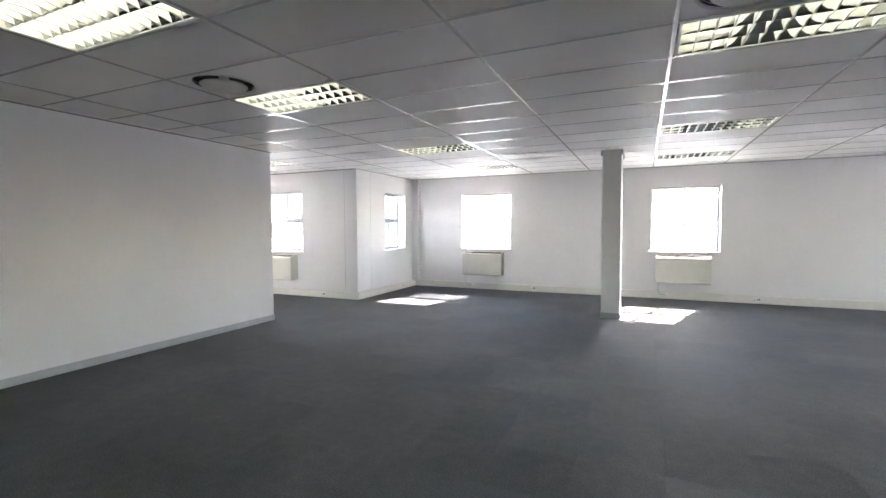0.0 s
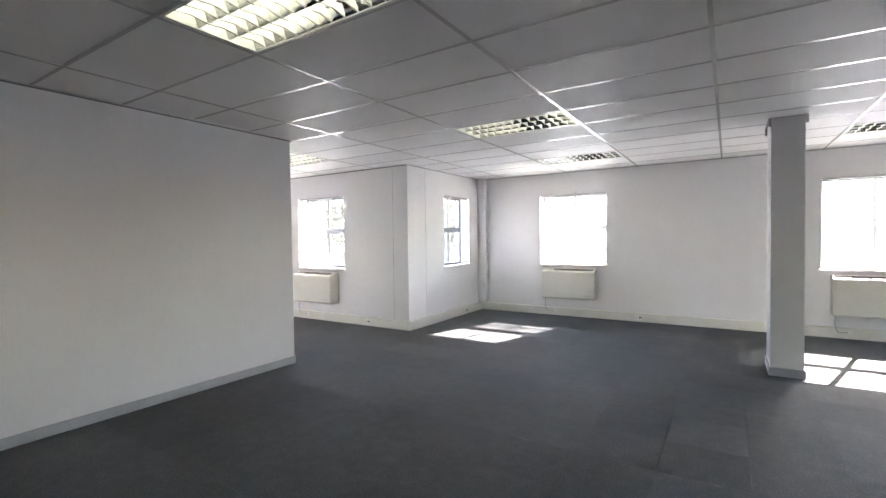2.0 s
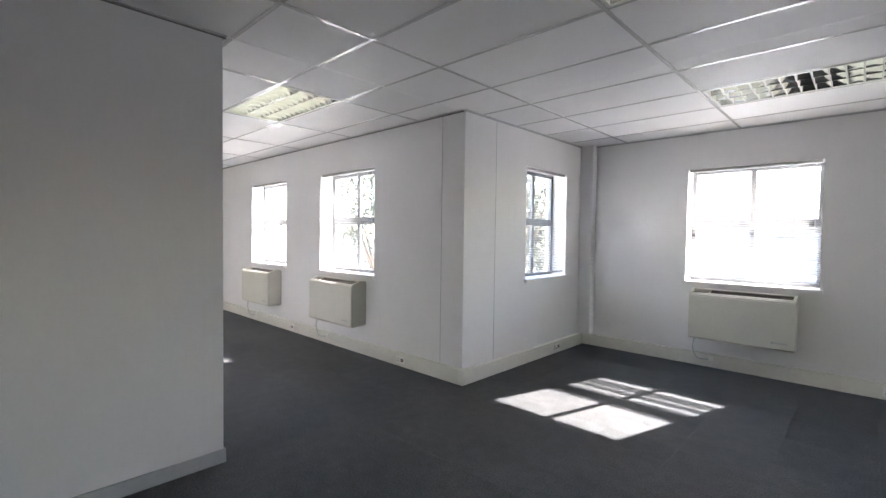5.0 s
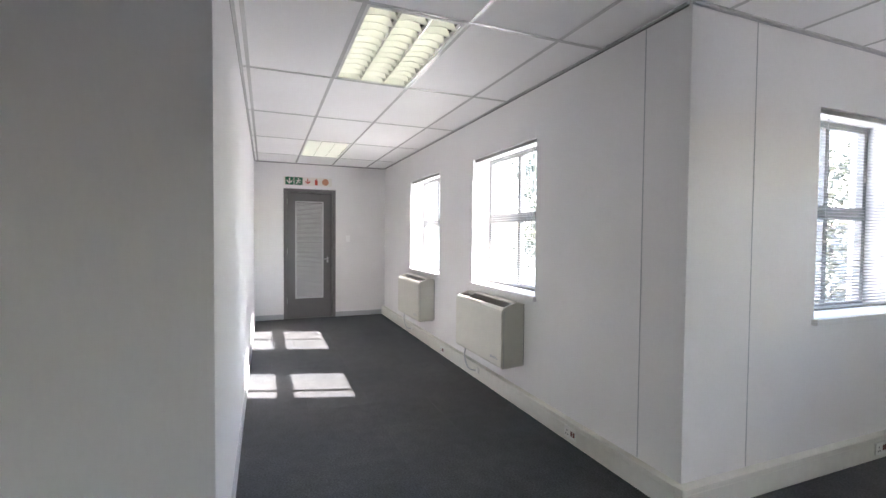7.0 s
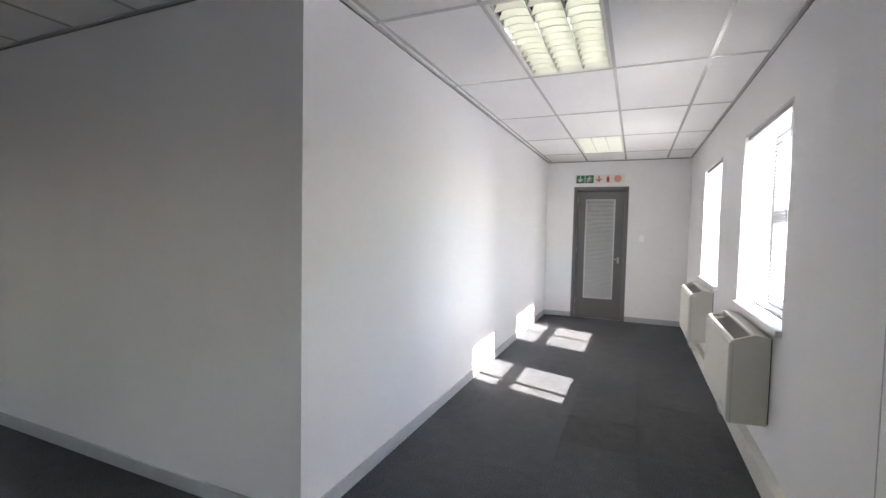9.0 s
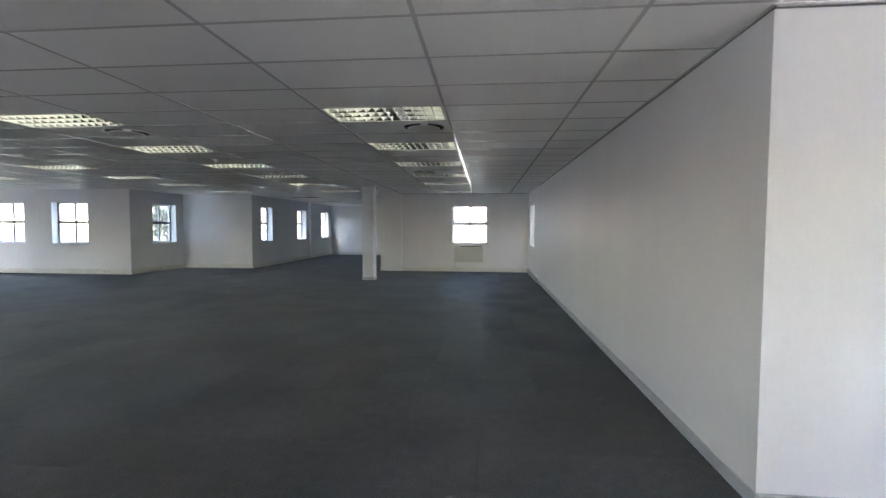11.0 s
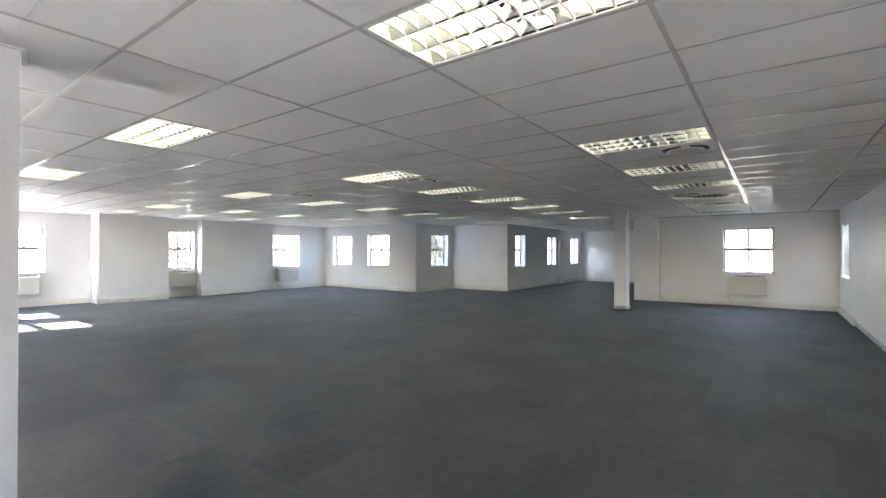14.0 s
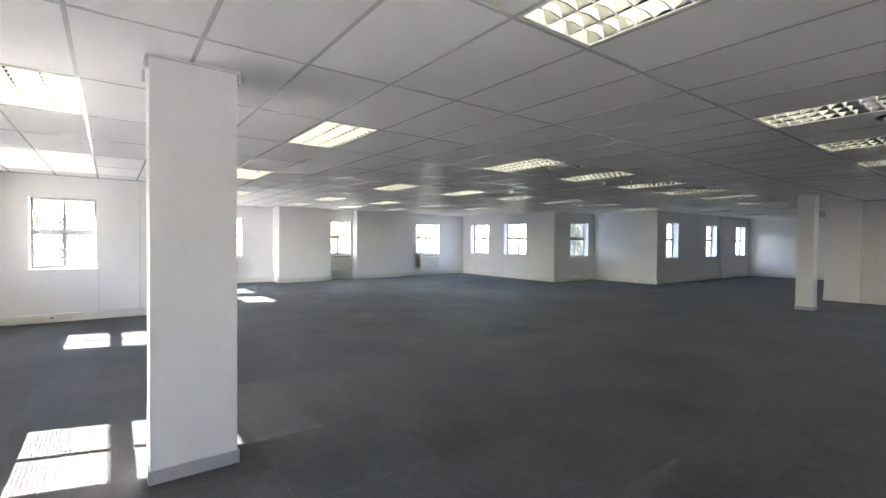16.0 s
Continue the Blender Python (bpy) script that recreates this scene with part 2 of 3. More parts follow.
wall("wall_north", "y", 4.68, 1, 0.07, 12.11, [(1.36, 2.57, *Z), (5.49, 6.71, *Z), (9.84, 11.05, *Z)], label=CW)
wall("wall_nook_east", "x", 12.11, 1, 2.2, 4.98, [(3.08, 4.02, *Z)], label=CW)
wall("wall_wing_north", "y", 2.2, 1, 12.41, 18.3, [(13.51, 14.70, *Z), (15.66, 16.86, *Z)], label=CW)
wall("wall_east_a", "x", 18.0, 1, -1.8, 2.2, [(-0.76, 0.44, *Z)], label=CW)
wall("wall_east_pier_a", "x", 17.25, 1, -3.68, -1.8, thick=1.05, label="off-white painted wall pier beside a window niche")
wall("wall_east_niche", "x", 17.8, 1, -4.82, -3.68, [(-4.72, -3.82, *Z)], thick=0.5, label=CW)
wall("wall_east_pier_b", "x", 17.45, 1, -6.85, -4.82, thick=0.85, label="off-white painted wall pier beside a window niche")
wall("wall_east_b", "x", 17.8, 1, -10.44, -6.85, [(-9.06, -7.82, *Z)], label=CW)
wall("wall_south_a", "y", -10.44, -1, 12.72, 18.1, [(16.04, 17.23, *Z), (13.84, 15.07, *Z)], label=CW)
wall("wall_southeast", "x", 12.42, 1, -13.2, -10.44, [(-12.52, -11.4, *Z)], label=CW)
wall("wall_south_b", "y", -12.9, -1, 10.1, 12.42, label="plain off-white painted wall between two window bays")
wall("wall_annex_east", "x", 9.8, 1, -21.25, -12.9, [(-14.47, -13.55, *Z), (-17.8, -16.8, *Z), (-20.8, -19.8, *Z)], label=CW)
wall("wall_annex_end", "y", -21.25, -1, 4.7, 10.1, label="plain off-white painted end wall")
wall("wall_annex_west", "x", 5.0, -1, -21.25, -13.03, label="plain off-white painted wall")
wall("wall_south", "y", -12.73, -1, -0.3, 5.0, [(1.38, 2.57, *Z)], label=CW)

RECTS = [(-6.30, 0.0, -0.05, 2.25), (0.0, 12.2, 2.25, 4.72), (0.0, 18.1, -10.5, 2.25), (0.0, 12.5, -12.78, -10.5), (4.95, 9.9, -21.3, -12.78), (9.9, 12.5, -12.95, -12.78)]
GX, GY, PX, PY = 0.64, 0.655, 1.219, 0.599
LAMPS = [(1, j) for j in (4, 0, -5, -8, -11, -14, -17, -21)] + [(4, j) for j in (4, 0, -5, -8, -11, -14, -17, -21)]
LAMPS += [(7, j) for j in (4, 0, -5, -8, -11, -14, -17, -21)] + [(10, j) for j in (-1, -5, -8, -11, -14)] + [(12, j) for j in (-5, -8, -11)]
LAMPS += [(-2, 0), (-5, 0), (4, -26), (6, -26), (4, -31), (6, -31)]
VENTS = [(1, -6, 0.305), (4, -6, 0.305), (6, -6, 0.95), (1, -13, 0.88), (4, -13, 0.305), (6, -13, 0.95)]
HOLES = set(LAMPS) | {(i, j) for i, j, _ in VENTS}


def grid_cells(rect):
    x0, x1, y0, y1 = rect
    for i in range(math.floor((x0 - GX) / PX), math.ceil((x1 - GX) / PX)):
        for j in range(math.floor((y0 - GY) / PY), math.ceil((y1 - GY) / PY)):
            a, b = max(x0, GX + i * PX), min(x1, GX + (i + 1) * PX)
            c, d = max(y0, GY + j * PY), min(y1, GY + (j + 1) * PY)
            if b - a > 0.01 and d - c > 0.01:
                yield i, j, a, b, c, d


def flat_boxes(name, boxes, mat):
    """Many thin boxes joined in one mesh."""
    verts, faces = [], []
    for x0, x1, y0, y1, z0, z1 in boxes:
        k = len(verts)
        verts += [(x, y, z) for z in (z0, z1) for y in (y0, y1) for x in (x0, x1)]
        faces += [tuple(k + q for q in f) for f in ((0, 2, 3, 1), (4, 5, 7, 6), (0, 1, 5, 4), (2, 6, 7, 3), (0, 4, 6, 2), (1, 3, 7, 5))]
    me = bpy.data.meshes.new(name)
    me.from_pydata(verts, [], faces)
    me.materials.append(mat)
    return new(name, me)


tiles, bars, runners = [], [], []
for r in RECTS:
    for i, j, a, b, c, d in grid_cells(r):
        if (i, j) not in HOLES:
            tiles.append((a + 0.001, b - 0.001, c + 0.001, d - 0.001, CEIL + 0.001 + 0.0015 * random.random(), CEIL + 0.02))
    x0, x1, y0, y1 = r
    for i in range(math.ceil((x0 - GX) / PX), math.floor((x1 - GX) / PX) + 1):
        x = GX + i * PX
        runners.append((x - 0.012, x + 0.012, y0, y1, CEIL - 0.003, CEIL + 0.0008))
    for i, j, a, b, c, d in grid_cells(r):
        y = GY + j * PY
        if c == y:
            bars.append((a + 0.012, b - 0.012, y - 0.012, y + 0.012, CEIL - 0.0015, CEIL + 0.0008))
tagged(flat_boxes("ceiling", tiles, TILE), "white vinyl-faced suspended ceiling tiles laid in a grid", "ceiling", "", "structure")
tee_grid = tagged(new("ceiling_grid"), "glossy white metal tee grid of the suspended ceiling", "ceiling grid", "", "structure")
for r in runners:
    flat_boxes("main_runner", [r], GRID).parent = tee_grid
tagged(flat_boxes("cross_tees", bars, GRID), "short white cross tees", kind="stuff").parent = tee_grid
tagged(flat_boxes("roof_slab", [(x0 - 0.4, x1 + 0.4, y0 - 0.4, y1 + 0.4, TOP + 0.002, TOP + 0.2 + 0.01 * k) for k, (x0, x1, y0, y1) in enumerate(RECTS)], BRICK), "flat concrete roof slab over the office", "roof", "", "structure")

floor = tagged(flat_boxes("floor", [(x0 - 0.2, x1 + 0.2, y0 - 0.2, y1 + 0.2, -0.25 - 0.01 * k, -0.012) if k == 2 else (x0 - 0.1, x1 + 0.1, y0 - 0.1, y1 + 0.1, -0.25 - 0.01 * k, -0.014 - 0.001 * k) for k, (x0, x1, y0, y1) in enumerate(RECTS)], SLAB), "dark grey carpet-tiled office floor", "floor", "", "structure")


# ---- skirting, trunking, trims ----
def run(name, axis, at, out, s0, s1, mat, high, deep, label, category="skirting"):
    """A board along a wall face; out: the way the room lies."""
    lo, hi = sorted((at - out * 0.002, at + out * deep))
    bm = bx(lo, hi, s0, s1, 0.0, high, bevel=0.006) if axis == "x" else bx(s0, s1, lo, hi, 0.0, high, bevel=0.006)
    return tagged(part(name, bm, mat), label, category, "", "structure")


SK = ("baseboard", SKIRT, 0.085, 0.014, "grey painted skirting board at the foot of the partition")
def skirt(axis, at, out, s0, s1):
    run(SK[0], axis, at, out, s0, s1, SK[1], SK[2], SK[3], SK[4])


def trunking(axis, at, out, s0, s1):
    """Cream power trunking: a deep lower box with a lid line."""
    run("trunking", axis, at, out, s0, s1, TRUNK, 0.145, 0.055, "cream plastic power trunking along the foot of the wall", "trunking")
    k = at + out * 0.0555
    lo, hi = sorted((k - 0.002, k + 0.0018))
    bm = bx(lo, hi, s0 + 0.01, s1 - 0.01, 0.03, 0.115, bevel=0.0012) if axis == "x" else bx(s0 + 0.01, s1 - 0.01, lo, hi, 0.03, 0.115, bevel=0.0012)
    tagged(part("trunking_lid", bm, TRUNK), "cream snap-on lid of the power trunking", "trunking", "", "structure")


skirt("x", 0.0, 1, -9.9, 0.012)
skirt("y", 0.0, 1, -6.24, -0.001)
skirt("x", -6.24, 1, 0.014, 0.455)
skirt("x", -6.24, 1, 1.315, 2.14)
for a in (("x", 0.0, 1, -12.73, -9.9), ("y", 2.2, -1, -6.24, 0.07), ("x", 0.07, 1, 2.2 - 0.05, 4.62), ("y", 4.68, -1, 0.07, 12.11), ("x", 12.11, -1, 2.2 - 0.05, 4.62),
          ("y", 2.2, -1, 12.11, 18.0), ("x", 18.0, -1, -1.8, 2.14), ("x", 17.25, -1, -3.68, -1.75), ("x", 17.8, -1, -4.82, -3.68), ("x", 17.45, -1, -6.85, -4.82),
          ("x", 17.8, -1, -10.38, -6.85), ("y", -10.44, 1, 12.37, 17.8), ("x", 12.42, -1, -12.84, -10.39), ("y", -12.9, 1, 9.75, 12.42), ("x", 9.8, -1, -21.19, -12.85),
          ("y", -21.25, 1, 5.0, 9.8), ("x", 5.0, 1, -21.19, -12.68), ("y", -12.73, 1, 0.0, 5.05)):
    trunking(*a)

# angle where walls meet the ceiling, its shadow line a solid grey strip
for axis, at, out, s0, s1 in (("x", 0.0, 1, -9.9, 0.02), ("y", 0.0, 1, -6.24, 0.0), ("x", -6.24, 1, 0.02, 2.18), ("y", 2.2, -1, -6.24, 0.05), ("x", 0.07, 1, 2.2, 4.66),
                              ("y", 4.68, -1, 0.07, 12.11), ("x", 12.11, -1, 2.2, 4.66), ("y", -12.73, 1, 0.0, 5.0)):
    lo, hi = sorted((at - out * 0.001, at + out * 0.02))
    bm = bx(lo, hi, s0, s1, CEIL - 0.006, CEIL + 0.002) if axis == "x" else bx(s0, s1, lo, hi, CEIL - 0.006, CEIL + 0.002)
    tagged(part("trim", bm, GRID), "slim grey metal angle where ceiling meets wall", "trim", "", "structure")
    lo, hi = sorted((at - out * 0.001, at + out * 0.003))
    bm = bx(lo, hi, s0, s1, CEIL - 0.016, CEIL - 0.007) if axis == "x" else bx(s0, s1, lo, hi, CEIL - 0.016, CEIL - 0.007)
    tagged(part("trim", bm, SKIRT if at in (0.07, 4.68, 12.11) else FRAMEGREY), "grey strip painted in as the shadow line under the ceiling edge", "trim", "", "structure")

# board joints on the bay's walls
for nm, b in (("trim", (-0.232, -0.226, 2.1985, 2.2005, 0.15, CEIL)), ("trim", (0.0695, 0.0715, 2.695, 2.701, 0.15, CEIL)), ("trim", (12.1085, 12.1105, 2.40, 2.406, 0.15, CEIL)), ("trim", (12.1085, 12.1105, 3.05, 3.055, 0.15, SILLZ - 0.05))):
    tagged(part(nm, bx(*b), SKIRT), "thin grey joint line between wall boards", "trim", "", "structure")
# boxed pipe in the bay's corner
tagged(part("pipe_casing", bx(0.072, 0.25, 4.56, 4.678, 0.145, CEIL, bevel=0.02), WALL), "off-white painted boxed pipe in the wall corner", "pipe casing", "", "structure")
# unseen pier added outside the bay to trim sun through the corridor windows
tagged(part("wall_bay_upper", bx(-0.82, 0.07, 4.985, 5.40, TOP + 0.22, 6.2, bevel=0.01), BRICK), "unseen rendered pier added outside to cut the corridor's sun patch", "wall", "", "structure")
# unseen high walls added above the roof to keep sun off the annex
for q in ((-0.3, 12.42, -13.16, -12.94), (12.44, 18.3, -10.72, -10.5)):
    tagged(part("wall_upper_storeys", bx(*q, TOP + 0.28, 9.0, bevel=0.02), BRICK), "unseen rendered wall added overhead to keep the sun off the annex", "wall", "", "structure")
# wall added outside to block sky light from the west end window
tagged(part("wall_side_wing", bx(-3.2, -2.9, -17.0, -9.9, -3.7, 9.0, bevel=0.02), BRICK), "rendered wall added outside to dim the west end window", "wall", "", "structure")
tagged(part("wall_core_south", bx(-6.6, -0.31, -10.05, -9.9, -3.7, TOP, bevel=0.01), BRICK), "rendered outer wall closing the core", "wall", "", "structure")
tagged(part("pilaster", bx(4.3, 5.03, -12.732, -12.63, 0.0, CEIL - 0.002, bevel=0.004), WALL), "off-white painted wall pilaster", "pilaster", "", "structure")
tagged(part("pilaster", bx(9.68, 9.802, -18.5, -18.1, 0.0, CEIL - 0.002, bevel=0.004), WALL), "off-white painted wall pilaster between windows", "pilaster", "", "structure")


def column(x0, x1, y0, y1):
    c = tagged(part("column", bx(x0, x1, y0, y1, 0.0, CEIL + 0.1, bevel=0.004), CORE), "square off-white painted structural column with grey skirting", "column")
    bm = bmesh.new()
    for a in ((x0 - 0.013, x1 + 0.013, y0 - 0.013, y0 - 0.0005), (x0 - 0.013, x1 + 0.013, y1 + 0.0005, y1 + 0.013), (x0 - 0.013, x0 - 0.0005, y0, y1), (x1 + 0.0005, x1 + 0.013, y0, y1)):
        box(bm, *a, 0.0, 0.085)
    part("skirting", bm, SKIRT, c, "grey skirting round the column")
    bm = bmesh.new()
    for a in ((x0 - 0.02, x1 + 0.02, y0 - 0.02, y0 - 0.0005), (x0 - 0.02, x1 + 0.02, y1 + 0.0005, y1 + 0.02), (x0 - 0.02, x0 - 0.0005, y0, y1), (x1 + 0.0005, x1 + 0.02, y0, y1)):
        box(bm, *a, CEIL - 0.008, CEIL + 0.002)
    part("ceiling_trim", bm, GRID, c, "slim metal angle round the column head")
    for x, y in ((x0, y0), (x0, y1), (x1, y0), (x1, y1)):
        sx, sy = (-1 if x == x0 else 1), (-1 if y == y0 else 1)
        lo, hi = sorted((x + sx * 0.0005, x + sx * 0.022))
        lo2, hi2 = sorted((y + sy * 0.003, y + sy * 0.022))
        part("corner_tab", bx(lo, hi, lo2, hi2, CEIL - 0.085, CEIL - 0.009, bevel=0.002), SKIRT, c, "small bent metal tab at the column head")
    return c


column(4.75, 5.03, 2.18, 2.68)
column(4.60, 4.92, -10.25, -9.92)


# ---- windows and blinds ----
def window(width, name):
    """Local: x along the wall, y outwards from the room face, z up from the floor."""
    w = tagged(new(name), "grey aluminium four-pane window in a deep white reveal", "window", "", "structure")
    h, y0, y1, f = width / 2, 0.20, 0.245, 0.045
    mid = 1.62
    bm = bmesh.new()
    for a in ((-h, -h + f, SILLZ, HEAD), (h - f, h, SILLZ, HEAD), (-h + f, h - f, SILLZ, SILLZ + f), (-h + f, h - f, HEAD - f, HEAD), (-h + f, h - f, mid - 0.045, mid + 0.045)):
        box(bm, a[0], a[1], y0, y1, a[2], a[3], bevel=0.004)
    part("window_frame", bm, ALU, w, "grey aluminium frame")
    for low, high in ((SILLZ + f, mid - 0.045), (mid + 0.045, HEAD - f)):
        part("mullion", box(bmesh.new(), -0.025, 0.025, y0 + 0.004, y1 - 0.004, low, high, bevel=0.003), ALU, w)
    for a, b in ((-h + f, -0.025), (0.025, h - f)):
        for c, d in ((SILLZ + f, mid - 0.045), (mid + 0.045, HEAD - f)):
            p = part("pane", bx(a, b, 0.22, 0.224, c, d), GLASS, w, "clear glass pane")
            p.visible_shadow = False
    part("window_sill", bx(-h - 0.025, h + 0.025, -0.035, 0.20, SILLZ - 0.035, SILLZ + 0.004, bevel=0.006), SILL, w, "white painted window sill")
    bm = bx(0.05, 0.062, y0 - 0.02, y0, 1.32, 1.38, bevel=0.003)
    part("window_stay", bm, ALU, w, "grey window catch")
    return w


def blind(width, tilt=8, drop=HEAD - SILLZ - 0.05, shut_below=0.0, low_tilt=8):
    b = thing("venetian_blind", "white venetian blind let down with open slats in a window reveal", "blind", "window blinds")
    h = width / 2 - 0.012
    rail = part("headrail", bx(-h, h, 0.02, 0.05, HEAD - 0.03, HEAD - 0.002, bevel=0.003), HEADRAIL, b, "grey metal headrail")
    verts, faces = [], []
    z = HEAD - 0.055
    row = 0
    while z > HEAD - drop:
        row += 1
        lean = -38 if z < shut_below and row % 13 not in (3, 4, 9) else (low_tilt if z < 1.6 else tilt)
        s, c = math.sin(radians(lean)) * 0.0075, math.cos(radians(lean)) * 0.0075
        k = len(verts)
        for x in (-h, h):
            verts += [(x, 0.035 - c, z - s), (x, 0.035, z + 0.0018), (x, 0.035 + c, z + s)]
        faces += [(k, k + 1, k + 4, k + 3), (k + 1, k + 2, k + 5, k + 4)]
        z -= 0.0205
    me = bpy.data.meshes.new("slats")
    me.from_pydata(verts, [], faces)
    me.materials.append(BLIND)
    slats = tagged(new("slats", me), "thin white metal slats", kind="stuff")
    slats.parent = b
    part("bottom_rail", bx(-h, h, 0.024, 0.046, z, z + 0.014, bevel=0.003), BLIND, b)
    for x in (-h * 0.7, h * 0.7):
        part("ladder_cord", tube_path(bmesh.new(), [(x, 0.035, HEAD - 0.03), (x, 0.035, z)], 0.0012, 5), BLIND, b)
    part("wand", tube_path(bmesh.new(), [(h - 0.05, 0.012, HEAD - 0.02), (h - 0.045, 0.008, HEAD - 0.75)], 0.004, 6), BLIND, rail, "clear plastic tilt wand")
    return b


def turned(axis, at, out, mid):
    rz = {("y", 1): 0, ("y", -1): 180, ("x", -1): 90, ("x", 1): -90}[(axis, out)]
    return pose(mid, at, 0, 0, 0, rz) if axis == "y" else pose(at, mid, 0, 0, 0, rz)


SPOTS = [("y", 2.2, 1, -2.52, -1.33, 1), ("y", 2.2, 1, -4.68, -3.48, 1), ("x", 0.07, -1, 3.28, 4.21, 0), ("y", 4.68, 1, 1.36, 2.57, 1), ("y", 4.68, 1, 5.49, 6.71, 1),
         ("y", 4.68, 1, 9.84, 11.05, 0), ("x", 12.11, 1, 3.08, 4.02, 0), ("y", 2.2, 1, 13.51, 14.70, 1), ("y", 2.2, 1, 15.66, 16.86, 1), ("x", 18.0, 1, -0.76, 0.44, 1),
         ("x", 17.8, 1, -4.72, -3.82, 1), ("x", 17.8, 1, -9.06, -7.82, 1), ("y", -10.44, -1, 16.04, 17.23, 0), ("y", -10.44, -1, 13.84, 15.07, 0), ("x", 12.42, 1, -12.52, -11.4, 0),
         ("x", 9.8, 1, -14.47, -13.55, 0), ("x", 9.8, 1, -17.8, -16.8, 0), ("x", 9.8, 1, -20.8, -19.8, 0), ("y", -12.73, -1, 1.38, 2.57, 1), ("x", 0.0, -1, -12.2, -11.0, 0)]
models = {}
shades = {}
for k, (axis, at, out, a, b, _) in enumerate(SPOTS):
    width = round(b - a, 2)
    m = turned(axis, at, out, (a + b) / 2)
    if width not in models:
        models[width] = window(width, "window_%d" % (k + 1))
        models[width].matrix_basis = m
    else:
        copy_thing(models[width], m).name = "window_%d" % (k + 1)
    # the last window's steep-slatted blind is added only to dim its light
    if k < 7 or k == len(SPOTS) - 1:
        low = 1.60 if (axis, a) == ("y", 1.36) else 0.0
        lean = 8 if k < 2 else 60 if k > 6 else 24 if k == 2 else 14 if k == 6 else 8
        if (width, low, lean) not in shades:
            shades[width, low, lean] = blind(width, max(8, lean), shut_below=low, low_tilt=lean)
            shades[width, low, lean].matrix_basis = m
        else:
            copy_thing(shades[width, low, lean], m)


# ---- wall heaters ----
def heater():
    """Local: x along the wall, y towards the wall (0 at the wall face), z up."""
    t = thing("wall_heater", "cream enamelled wall-mounted fan convector below a window", "heater", "wall heaters")
    h, d, z0, z1 = 0.475, 0.215, 0.335, 0.885
    bm = bmesh.new()
    profile = [(-0.006, z0 + 0.012), (-d + 0.01, z0), (-d, z0 + 0.012), (-d, z1 - 0.062), (-d + 0.014, z1 - 0.043), (-0.188, z1 - 0.037), (-0.188, z1 - 0.1), (-0.098, z1 - 0.1), (-0.098, z1 - 0.005), (-0.085, z1), (-0.006, z1 - 0.012)]
    for x0, x1, flat in ((-h, -h + 0.025, 1), (h - 0.025, h, 1), (-h + 0.025, h - 0.025, 0)):
        pts = [q for k, q in enumerate(profile) if not (flat and k in (6, 7))]
        u = [bm.verts.new((x0, y, z)) for y, z in pts]
        v = [bm.verts.new((x1, y, z)) for y, z in pts]
        for k in range(len(pts)):
            q = (k + 1) % len(pts)
            bm.faces.new((u[k], u[q], v[q], v[k]))
        bm.faces.new(u[::-1]), bm.faces.new(v)
    bm.normal_update()
    part("body", bm, CREAM, t, "cream enamelled steel casing")
    panel = part("front_panel", bx(-h + 0.03, h - 0.004, -d - 0.004, -d + 0.004, z0 + 0.02, z1 - 0.075, bevel=0.003), CREAM, t, "flat cream front panel")
    # brown block fills the outlet; its dark tone paints in the recess shade
    tray = part("grille_tray", bx(-h + 0.027, h - 0.027, -0.187, -0.099, z1 - 0.0995, z1 - 0.06), GRILLE, t, "dark brown block standing in for the shaded air outlet")
    for k in range(7):
        y = -0.183 + k * 0.0125
        part("grille_slat", bx(-h + 0.2, h - 0.03, y, y + 0.0045, z1 - 0.06, z1 - 0.044 + k * 0.0055), GRILLESLAT, tray)
    for k in range(1, 5):
        x = -h + 0.2 + k * 0.144
        part("grille_bar", bx(x, x + 0.004, -0.186, -0.1, z1 - 0.06, z1 - 0.047), GRILLESLAT, tray)
    part("divider", bx(-h + 0.185, -h + 0.195, -0.187, -0.099, z1 - 0.06, z1 - 0.03), CREAM, t)
    part("control_cover", bx(-h + 0.032, -h + 0.18, -0.18, -0.104, z1 - 0.06, z1 - 0.035, bevel=0.003), GRILLE, t, "brown control flap")
    part("backplate", bx(-h + 0.004, h - 0.004, -0.0055, 0.0, z0 + 0.02, z1 - 0.016), BLACK, t, "dark backplate against the wall")
    for a, b, c, e in ((0.19, 0.165, 0.062, 0.082), (0.16, 0.06, 0.066, 0.073), (0.16, 0.085, 0.077, 0.081)):
        part("badge", bx(h - a, h - b, -d - 0.006, -d - 0.003, z0 + c, z0 + e), SKIRT, panel, "small grey printed badge")
    part("side_seam", bx(h - 0.0005, h + 0.001, -d + 0.018, -d + 0.0215, z0 + 0.004, z1 - 0.06), SKIRT, t, "fine joint between front and side casing")
    part("side_seam", bx(-h - 0.001, -h + 0.0005, -d + 0.018, -d + 0.0215, z0 + 0.004, z1 - 0.06), SKIRT, t)
    part("bracket", bx(-h + 0.06, h - 0.06, -0.02, 0.0, z0 - 0.01, z0 + 0.02), SKIRT, t)
    lead = part("cable", tube_path(bmesh.new(), bend([(-h + 0.05, -0.12, z0 + 0.01), (-h + 0.03, -0.13, 0.22), (-h + 0.07, -0.11, 0.10), (-h + 0.16, -0.075, 0.09), (-h + 0.2, -0.058, 0.10)]), 0.006, 6), SKIRT, t, "grey power cable")
    part("plug", bx(-h + 0.18, -h + 0.225, -0.075, -0.056, 0.075, 0.125, bevel=0.004), WHITE, lead, "white power plug")
    return t


first = None
